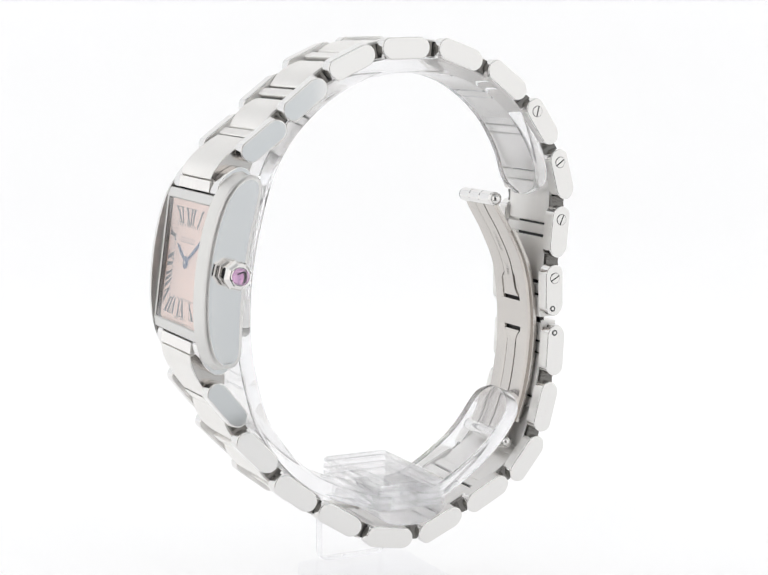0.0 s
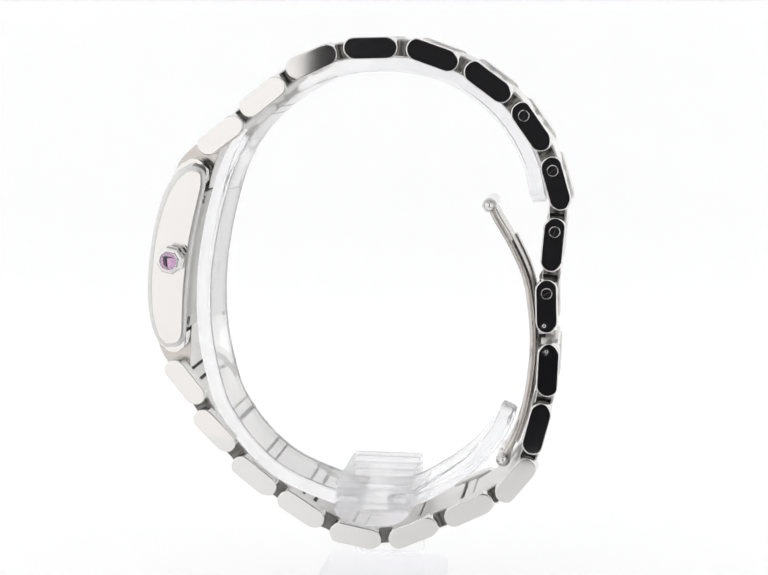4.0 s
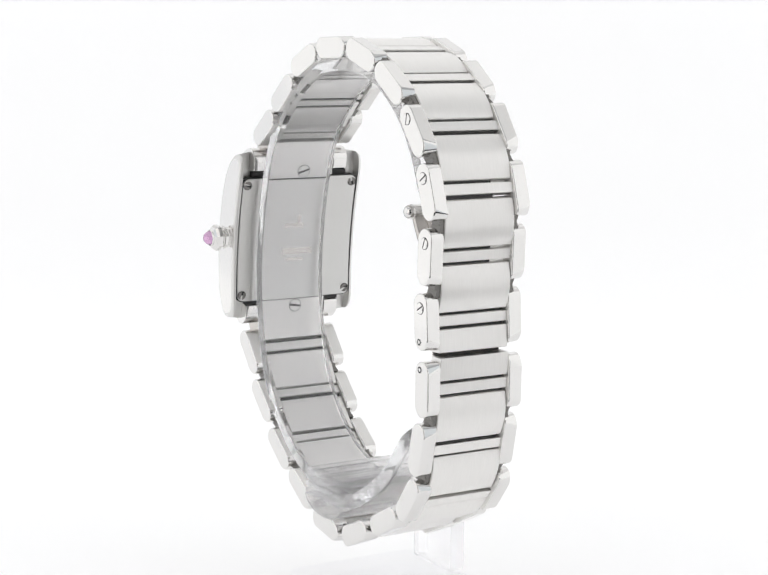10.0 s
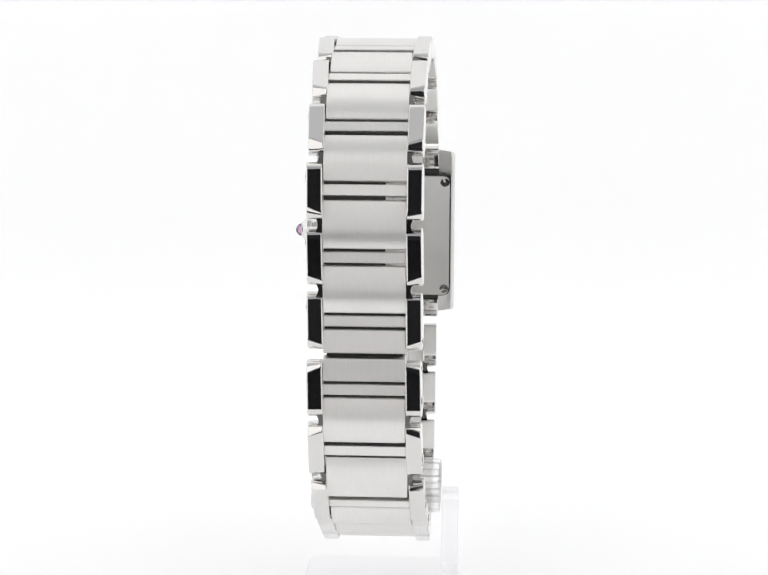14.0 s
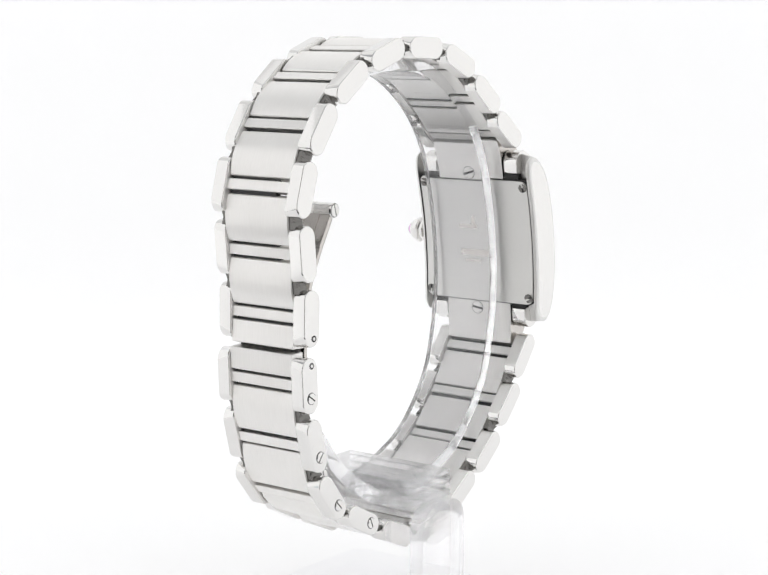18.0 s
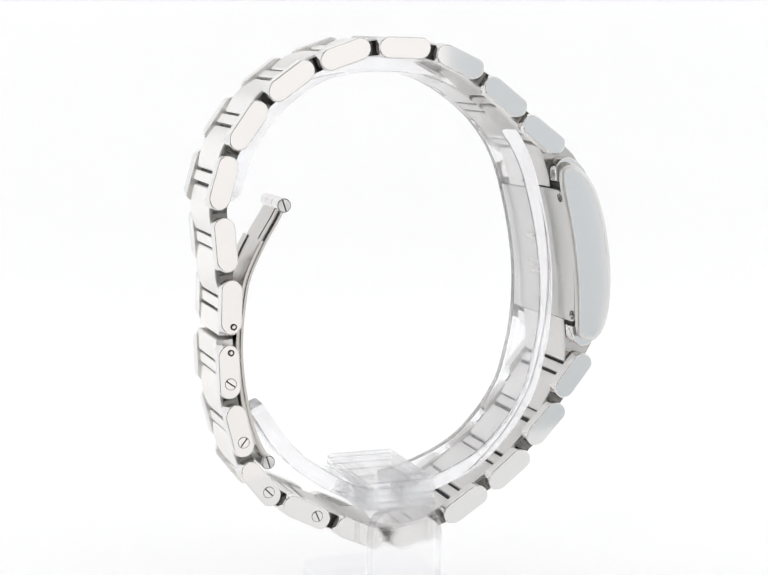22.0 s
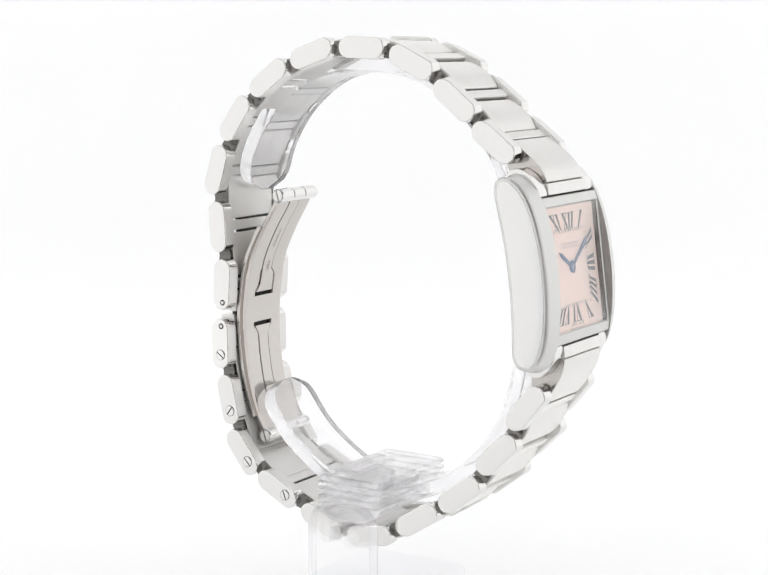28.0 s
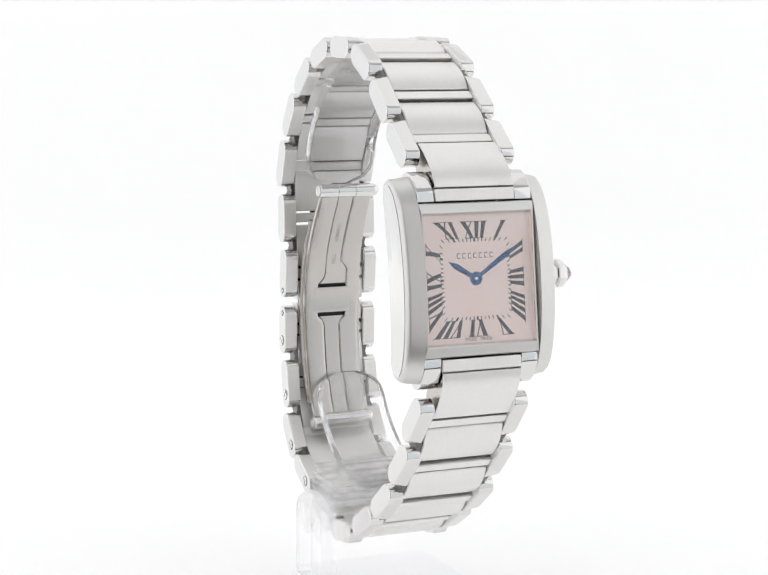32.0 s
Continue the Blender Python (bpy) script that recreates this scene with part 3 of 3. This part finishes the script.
            # dark block added where the gap beside the lug lies in shade
            part("lug_gap", box(*sorted((s * 5.5, s * 7.95)), *sorted((t * 9.7, t * 10.45 + (0 if t > 0 else 0.3))), -2.0, -0.7), DARK, watch, m=m)
    # end pieces joining case and bracelet
    inv = m.inverted()
    for t in (1, -1):
        y, w, a = LINKS[0] if t > 0 else LINKS[-1]
        near = inv @ Vector((MIDDLE, y, w + LIFT))
        p0 = Vector((11.55 if t > 0 else -11.35, 1.55))
        p2 = Vector((near.y, near.z)) + (p0 - Vector((near.y, near.z))).normalized() * 1.15
        dirn = Vector((t, 0.0))
        p1 = p0 + dirn * 1.9 + Vector((0, -0.1))
        pts = [p0 * (1 - k / 10) ** 2 + p1 * 2 * (k / 10) * (1 - k / 10) + p2 * (k / 10) ** 2 for k in range(11)]
        part("end_bar", box(-5.5, 5.5, *sorted((t * 9.95 + (0 if t > 0 else 0.2), t * 11.5 + (0 if t > 0 else 0.2))), -1.3, 2.75, 0.15), SATIN, watch, m=m, smooth=True)
        # the back of the end link runs on from the case back
        q0 = Vector((t * 9.75 + (0 if t > 0 else 0.2), -2.3))
        ahead = (pts[-1] - pts[-2]).normalized()
        front_side = Vector((-ahead.y, ahead.x)) * t
        q2 = p2 - front_side * 1.15
        q1 = Vector((q0.x + t * 2.6, -2.35))
        back = [q0 * (1 - k / 10) ** 2 + q1 * 2 * (k / 10) * (1 - k / 10) + q2 * (k / 10) ** 2 for k in range(11)]
        front = []
        for k in range(11):
            d = (pts[min(k + 1, 10)] - pts[max(k - 1, 0)]).normalized()
            front.append(pts[k] + Vector((-d.y, d.x)) * t * 1.15)
        end = part("end_link", prism([tuple(p) for p in front + back[::-1]], -5.45, 5.45, 0.12), SATIN, watch, m=m, smooth=True)
        # sides in the darker blade steel: shade beside the lugs put into colour
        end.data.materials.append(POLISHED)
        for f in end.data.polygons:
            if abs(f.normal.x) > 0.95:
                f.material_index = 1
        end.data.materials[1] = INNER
        spot, d = back[2], (back[3] - back[1]).normalized()
        facing = Vector((d.y, -d.x)) * t
        turn = math.atan2(facing.y, facing.x)
        part("screw", slotted_screw(0.95, 0.13, 0.34), SATIN, watch, m=m @ Matrix.Translation((0, *spot)) @ Matrix(((0, 0, 1, 0), (math.cos(turn), -math.sin(turn), 0, 0), (math.sin(turn), math.cos(turn), 0, 0), (0, 0, 0, 1))) @ Matrix.Rotation(0.9 * spot.x, 4, "X"))
    # case back with its screws
    part("back_gasket", bowed_plate(9.8, -9.55, 9.75, 1.3, -2.36, -1.6, 0.0), DARK, watch, m=m)
    plate = part("case_back", bowed_plate(9.65, -9.4, 9.6, 1.2, -2.6, -2.0, 0.1), SATIN_BACK, watch, "curved brushed steel case back", m=m, smooth=True)
    flat = Matrix.Identity(4)
    for sx in (-8.9, 8.9):
        for sy in (-8.45, 8.6):
            part("screw", slotted_screw(0.66, 0.12, 0.3), RECESS, plate, m=flat @ Matrix.Translation((sx, sy, -2.58 + bow(sy))) @ Matrix.Rotation(math.pi / 2, 4, "Y") @ Matrix.Rotation(0.4 * sx + sy, 4, "X"))
    # engraved bars on the back, too worn to read
    for cx, cy, sx, sy in ((0, -1.9, 2.6, 0.5), (0.4, -3.2, 1.4, 0.22), (0, 3.6, 0.3, 1.3), (0.9, 2.2, 1.6, 0.3)):
        part("engraving", box(cx - sx, cx + sx, cy - sy, cy + sy, -2.62 + bow(cy), -2.55 + bow(cy)), INNER, plate, m=flat)
    # crown with its stone
    at = m @ Matrix.Translation((0, 0.15, 0.3))
    crown = part("crown", lathe([(0.01, 10.2), (1.5, 10.2), (1.5, 10.75), (1.62, 10.8), (1.72, 11.0), (1.72, 11.45), (1.5, 11.55), (1.5, 11.75), (1.85, 11.85), (1.98, 12.0), (1.98, 12.55), (1.75, 12.95), (1.45, 13.25), (1.3, 13.3)], 8), POLISHED, watch, "faceted steel winding crown", m=at @ Matrix.Rotation(0.3, 4, "X"))
    part("stone_collar", lathe([(0.9, 13.0), (1.28, 13.2), (1.3, 13.42), (1.2, 13.5), (1.12, 13.42), (1.1, 13.1)], 24), POLISHED, crown, smooth=True)
    part("stone", lathe([(0.01, 13.1), (1.08, 13.15), (1.05, 13.5), (0.88, 13.95), (0.58, 14.25), (0.25, 14.42), (0.01, 14.45)], 24), SPINEL, crown, "violet domed stone", smooth=True)


NUMERALS = ["XII", "I", "II", "III", "IIII", "V", "VI", "VII", "VIII", "IX", "X", "XI"]


def dial_point(angle, k):
    """A point of the dial on the ray at that clock angle, k from the inner (0) to the outer (1) rectangle of the numerals."""
    hx, hy = 4.78 + 1.98 * k, 5.1 + 2.15 * k
    sx, sy = math.sin(angle), math.cos(angle)
    r = min(hx / max(abs(sx), 1e-6), hy / max(abs(sy), 1e-6))
    return Vector((sx * r, sy * r))


def numeral(text, hour):
    """Strokes of a Roman numeral fanned out from the centre of the dial."""
    bm = bmesh.new()
    base = radians(30 * hour)
    wide = {"I": 0.135, "V": 0.25, "X": 0.25}
    # strokes keep an even width along the straight sides
    flat = max(abs(math.sin(base)), abs(math.cos(base))) ** 2
    gain = 1.0 * flat
    total = sum(wide[c] for c in text) * gain
    x = base - total / 2

    def stroke(a0, k0, a1, k1, half):
        pts = []
        for k in range(5):
            t = k / 4
            pts.append((a0 + (a1 - a0) * t, k0 + (k1 - k0) * t))
        lo = [bm.verts.new((*dial_point(a - half, k), 0)) for a, k in pts]
        hi = [bm.verts.new((*dial_point(a + half, k), 0)) for a, k in pts]
        for j in range(4):
            bm.faces.new((lo[j], lo[j + 1], hi[j + 1], hi[j]))

    thick, thin = 0.046 * flat, 0.012 * flat
    for c in text:
        w = wide[c] * gain
        c0, c1, cm = x + w * 0.12, x + w * 0.88, x + w / 2
        if c == "I":
            stroke(cm, 0, cm, 1, thick * 0.9)
        elif c == "V":
            stroke(cm, 0, c0 + 0.02, 1, thick)
            stroke(cm, 0, c1, 1, thin)
        else:
            stroke(c1 - 0.02, 0, c0 + 0.02, 1, thick)
            stroke(c0, 0, c1, 1, thin)
        for kk in (0.0, 0.955):
            if c == "V" and kk == 0.0:
                x0, x1 = cm - 0.02, cm + 0.02
            else:
                x0, x1 = (cm - w * 0.46, cm + w * 0.46) if c == "I" else (x + 0.004, x + w - 0.004)
            lo = [bm.verts.new((*dial_point(x0 + (x1 - x0) * j / 4, kk), 0.002)) for j in range(5)]
            hi = [bm.verts.new((*dial_point(x0 + (x1 - x0) * j / 4, kk + 0.045), 0.002)) for j in range(5)]
            for j in range(4):
                bm.faces.new((lo[j], lo[j + 1], hi[j + 1], hi[j]))
        x += w
    return bm


def make_dial(watch):
    m = case_pose()
    dial = part("dial", box(-7.45, 7.45, -7.95, 8.3, 2.3, 2.52), PINK, watch, "pale pink dial with black Roman numerals", m=m)
    local = Matrix.Translation((-0.3, 0.1, 2.528))
    for h, text in enumerate(NUMERALS):
        part("numeral", numeral(text, h), INK, dial, m=local)
    # railway minute track
    bm = bmesh.new()
    for k in range(60):
        a = radians(6 * k)
        sx, sy = math.sin(a), math.cos(a)
        r = min(4.45 / max(abs(sx), 1e-6), 4.7 / max(abs(sy), 1e-6))
        r2 = r * 1.085 if k % 5 else r * 1.095
        half = 0.07 if k % 5 else 0.14
        nx, ny = (0, 1) if 4.45 / max(abs(sx), 1e-6) < 4.7 / max(abs(sy), 1e-6) else (1, 0)
        c = [(sx * r - nx * half, sy * r - ny * half, 0), (sx * r + nx * half, sy * r + ny * half, 0), (sx * r2 + nx * half, sy * r2 + ny * half, 0), (sx * r2 - nx * half, sy * r2 - ny * half, 0)]
        bm.faces.new([bm.verts.new(v) for v in c])
    part("minute_track", bm, INK, dial, m=local)
    bm = bmesh.new()
    for k in range(7):
        cx = -2.28 + 0.76 * k
        for y0, y1, x0, x1 in ((-0.34, 0.34, -0.24, -0.13), (0.24, 0.34, -0.13, 0.22), (-0.34, -0.24, -0.13, 0.22)):
            bm.faces.new([bm.verts.new((cx + x, y, 0)) for x, y in ((x0, y0), (x1, y0), (x1, y1), (x0, y1))])
    part("maker_mark", bm, GREY_INK, dial, m=local @ Matrix.Translation((0, 2.95, 0)))
    part("lettering", lettering("SWISS   MADE", 0.62), INK, dial, m=local @ Matrix.Translation((0, -7.55, 0)))
    # blued sword hands
    def hand(name, tip, base_w, z, tail):
        d = Vector(tip)
        ln = d.length
        prof = [(-base_w, 0), (-base_w * 1.55, ln * 0.72), (0, ln), (base_w * 1.55, ln * 0.72), (base_w, 0)]
        bm = bmesh.new()
        lo = [bm.verts.new((x, y, z)) for x, y in prof]
        hi = [bm.verts.new((x * 0.7, y * 0.99, z + 0.05)) for x, y in prof]
        bm.faces.new(lo)
        bm.faces.new(hi)
        for k in range(5):
            bm.faces.new((lo[k], lo[(k + 1) % 5], hi[(k + 1) % 5], hi[k]))
        return part(name, bm, BLUE, watch, "blued steel hand", m=m @ Matrix.Translation((-0.3, 0.15, -0.33)) @ Matrix.Rotation(-math.atan2(d.x, d.y), 4, "Z"))
    hand("hour_hand", (-3.75, 2.25), 0.25, 2.87, 0)
    hand("minute_hand", (6.1, 4.08), 0.23, 2.92, 0)
    part("hand_hub", lathe([(0.01, 2.86), (0.82, 2.86), (0.86, 2.93), (0.74, 2.98), (0.3, 2.99), (0.01, 3.0)], 24, "Z"), BLUE, watch, m=m @ Matrix.Translation((-0.3, 0.15, -0.33)), smooth=True)
    part("hand_pin", lathe([(0.01, 2.98), (0.2, 2.98), (0.2, 3.02), (0.12, 3.04), (0.01, 3.045)], 12, "Z"), POLISHED, watch, m=m @ Matrix.Translation((-0.3, 0.15, -0.33)), smooth=True)
    glass = part("crystal", box(-7.54, 7.54, -7.99, 8.35, 3.0, 3.22, 0.06), GLASS, watch, "clear flat watch glass", m=m)
    glass.visible_shadow = False


def make_clasp(watch):
    """Folding blade hinged at both ends: two raised rails and a tongue above and below a flat middle with two slots."""
    path = smooth_curve([(-15.4, -23.2 + LIFT), (-16.4, -25.2 + LIFT), (-18.4, -28.5 + LIFT), (-20.5, -33.0 + LIFT), (-21.4, -37.5 + LIFT), (-21.75, -42.0 + LIFT),
                         (-21.5, -46.7 + LIFT), (-20.7, -51.6 + LIFT), (-19.4, -55.8 + LIFT), (-17.8, -58.9 + LIFT)], 8)
    c = -0.65
    here = Matrix.Identity(4)

    def span(w0, w1, d):
        """The stretch of the path between two heights, moved d towards the middle of the loop."""
        return [p + Vector((d, 0)) for p in path if w0 + LIFT >= p.y >= w1 + LIFT]

    def blade(name, w0, w1, d, thick, edges, bevel=0.12):
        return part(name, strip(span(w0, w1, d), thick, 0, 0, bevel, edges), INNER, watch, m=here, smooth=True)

    for s in (1, -1):
        def ordered(a, b, s=s):
            return (min(c + s * a, c + s * b), max(c + s * a, c + s * b))
        def rail(t):
            mid = min(max((0.118 - abs(t - 0.49)) / 0.03, 0.0), 1.0)
            mid = mid * mid * (3 - 2 * mid)
            return ordered(1.17 + 1.0 * mid, 4.0 + 0.35 * math.sin(math.pi * t) + 0.12 * mid)
        blade("clasp_rail", -23.0, -59.0, 0.12, 0.9, rail, 0.42)
        blade("clasp_frame", -28.0, -56.5, -0.42, 0.55, lambda t: ordered(2.3, 4.55 + 0.3 * math.sin(math.pi * t)))
    blade("clasp_bridge", -38.6, -42.9, 0.19, 0.8, lambda t: (c - 2.9, c + 2.9), 0.1)
    tongue = blade("clasp_tongue", -23.0, -38.1, 0.1, 0.9, lambda t: (c - 1.11 - 0.9 * max(0, (t - 0.90) / 0.10) ** 2, c + 1.11 + 0.9 * max(0, (t - 0.90) / 0.10) ** 2), 0.1)
    blade("clasp_tongue", -43.12, -59.0, 0.1, 0.9, lambda t: (c - 1.11 - 0.9 * max(0, (0.10 - t) / 0.10) ** 2, c + 1.11 + 0.9 * max(0, (0.10 - t) / 0.10) ** 2), 0.1)
    for w0, w1 in ((-23.6, -38.15), (-43.35, -58.4)):
        blade("clasp_web", w0, w1, -0.05, 0.8, lambda t: (c - 2.4, c + 2.4), 0.1)
    # dark strips added behind the two slots to stand in for their shade
    for w0, w1 in ((-37.7, -39.4), (-42.2, -43.9)):
        part("clasp_slot", strip(span(w0, w1, -0.3), 0.1, c - 2.25, c + 2.25), DARK, watch, m=here)
    # stamped words down the upper tongue
    for word, w in (("STAINLESS", -30.2), ("STEEL", -34.4)):
        i = min(range(len(path)), key=lambda j: abs(path[j].y - w - LIFT))
        d = (path[i + 1] - path[i - 1]).normalized()
        out = Vector((-d.y, d.x))
        if out.x < 0:
            out = -out
        along_path, front = Vector((0, d.x, d.y)), Vector((0, out.x, out.y))
        m = Matrix((along_path, front.cross(along_path), front)).transposed().to_4x4()
        m.translation = Vector((c, path[i].x + 0.1 + out.x * 0.475, path[i].y + out.y * 0.475))
        part("stamped_lettering", lettering(word, 0.85), STAMP, tongue, m=m)
    for y, w in ((-15.4, -23.4), (-17.8, -58.9)):
        barrel = part("hinge_barrel", lathe([(0.01, -4.25), (0.85, -4.25), (1.0, -4.1), (1.0, -1.5), (0.88, -1.4), (1.0, -1.3), (1.0, 1.3), (0.88, 1.4), (1.0, 1.5), (1.0, 4.1), (0.85, 4.25), (0.01, 4.25)], 20), POLISHED, watch, m=Matrix.Translation((c, y, w + LIFT)), smooth=True)
        part("screw", slotted_screw(0.86, 0.13), SATIN, barrel, m=Matrix.Translation((4.3, 0, 0)) @ Matrix.Rotation(0.3, 4, "X"))
        part("rivet", lathe([(0.01, -5.2), (0.35, -5.15), (0.66, -4.95), (0.86, -4.68), (0.95, -4.35), (0.92, -4.1), (0.01, -4.1)], 20), POLISHED, barrel, smooth=True)


def make_watch():
    watch = new("wrist_watch")
    tagged(watch, "steel bracelet wrist watch with square pink dial, clasp opened inside", "watch")
    make_case(watch)
    make_dial(watch)
    make_bracelet(watch)
    make_clasp(watch)
    TURNING.append((watch, WATCH_YAW))


# ---------------------------------------------------------------- the clear stand
def ribbed_block():
    """The clamp's block: one piece with shallow grooves all round."""
    levels = [(-65.45, 0.0), (-64.75, 0.0), (-64.6, -0.4), (-64.45, -0.4), (-64.3, 0.0), (-63.75, 0.0), (-63.6, -0.4), (-63.45, -0.4), (-63.3, 0.0),
              (-62.75, 0.0), (-62.6, -0.4), (-62.45, -0.4), (-62.3, -0.05), (-61.9, -0.05), (-61.7, -0.3)]
    bm = bmesh.new()
    rings = []
    for w, grow in levels:
        x0, x1, y = -9.6 - grow, 8.7 + grow, 5.15 + grow
        rings.append([bm.verts.new((p[0], p[1], w + LIFT)) for p in rounded([(x0, -y), (x1, -y), (x1, y), (x0, y)], 0.5, 3)])
    for p, q in zip(rings, rings[1:]):
        for k in range(len(p)):
            bm.faces.new((p[k], p[(k + 1) % len(p)], q[(k + 1) % len(p)], q[k])).smooth = True
    bm.faces.new(rings[0])
    bm.faces.new(rings[-1])
    return bm


def make_stand():
    stand = new("watch_stand")
    tagged(stand, "clear acrylic stand with an open ring holding the watch", "stand")
    here = Matrix.Identity(4)
    big = [(-22.2, -23), (-20.9, -17.2), (-17.4, -11.4), (-12.2, -7.0), (-6.8, -4.9), (-0.2, -4.4), (6.5, -5.4), (12.5, -8.6), (17.2, -12.9), (20.35, -18.0), (22.35, -24.4), (23.65, -31), (24.1, -37), (23.7, -43.2), (22.1, -50.2), (20.3, -53.9), (17.8, -57.3), (14.3, -60.6), (10.3, -62.8), (5.25, -64.6), (2, -65.2)]
    small = [(-18.6, -51.6), (-17.0, -54.8), (-13.9, -58.7), (-9.7, -62.0), (-5.25, -64.5), (-2, -65.2)]
    big, small = (smooth_curve([(y, w + LIFT) for y, w in run], k) for run, k in ((big, 5), (small, 8)))

    def tip(t, length):
        """Half-round end of the band in plan."""
        k = min(t * length / 5.4, 1.0)
        half = 5.25 * math.sqrt(max(1 - (1 - k) ** 3, 0.06))
        return (-2.1 - half, -2.1 + half)

    part("ring", strip(big, 2.1, 0, 0, 0.4, lambda t: tip(t, 130)), RING, stand, "clear acrylic arm with milkier cut edges", m=here, smooth=True)
    part("ring", strip(small, 2.3, 0, 0, 0.5, lambda t: tip(t, 20)), RING, stand, m=here, smooth=True)
    # ribbed block with a rounded underside, between the two arms of the ring
    part("clamp_block", ribbed_block(), BLOCK, stand, m=here, smooth=True)
    under = [(5.3 * math.cos(radians(a)), -65.5 - 2.5 * math.sin(radians(a))) for a in range(0, 181, 12)]
    part("clamp_foot", prism([(y, w + LIFT) for y, w in under], -9.6, 8.6, 0.3, 3), BLOCK, stand, m=here, smooth=True)
    part("stem", prism(rounded([(-5.2, 2.3), (-3.0, 2.3), (3.0, 2.3), (5.2, 2.3), (5.2, -65.0 + LIFT), (-5.2, -65.0 + LIFT)], 4.0, 6), 8.75, 11.2, 0.35), STEM, stand, m=here, smooth=True)
    part("base", prism(rounded([(-9.0, -11.0), (9.0, -11.0), (9.0, 11.2), (-9.0, 11.2)], 3.0, 5), 0.0, 2.2, 0.3), ACRYLIC, stand, smooth=True,
         m=Matrix(((0, 0, 1, 0), (0, 1, 0, 0), (1, 0, 0, 0), (0, 0, 0, 1))))
    for o in stand.children_recursive:
        o.visible_shadow = False
        if o.name.startswith(("ring", "stem")):
            flat = 0 if o.name.startswith("ring") else 1
            o.data.materials.append(STEM_EDGE if flat else EDGE)
            for f in o.data.polygons:
                if abs(f.normal[flat]) > 0.5:
                    f.material_index = 1
    TURNING.append((stand, WATCH_YAW))


tent()
make_watch()
make_stand()


def motions():
    for thing, yaw in TURNING:
        walk(thing, [(t, pose(0, 0, 0, 0, 0, a + yaw)) for t, a in TURN])


motions()
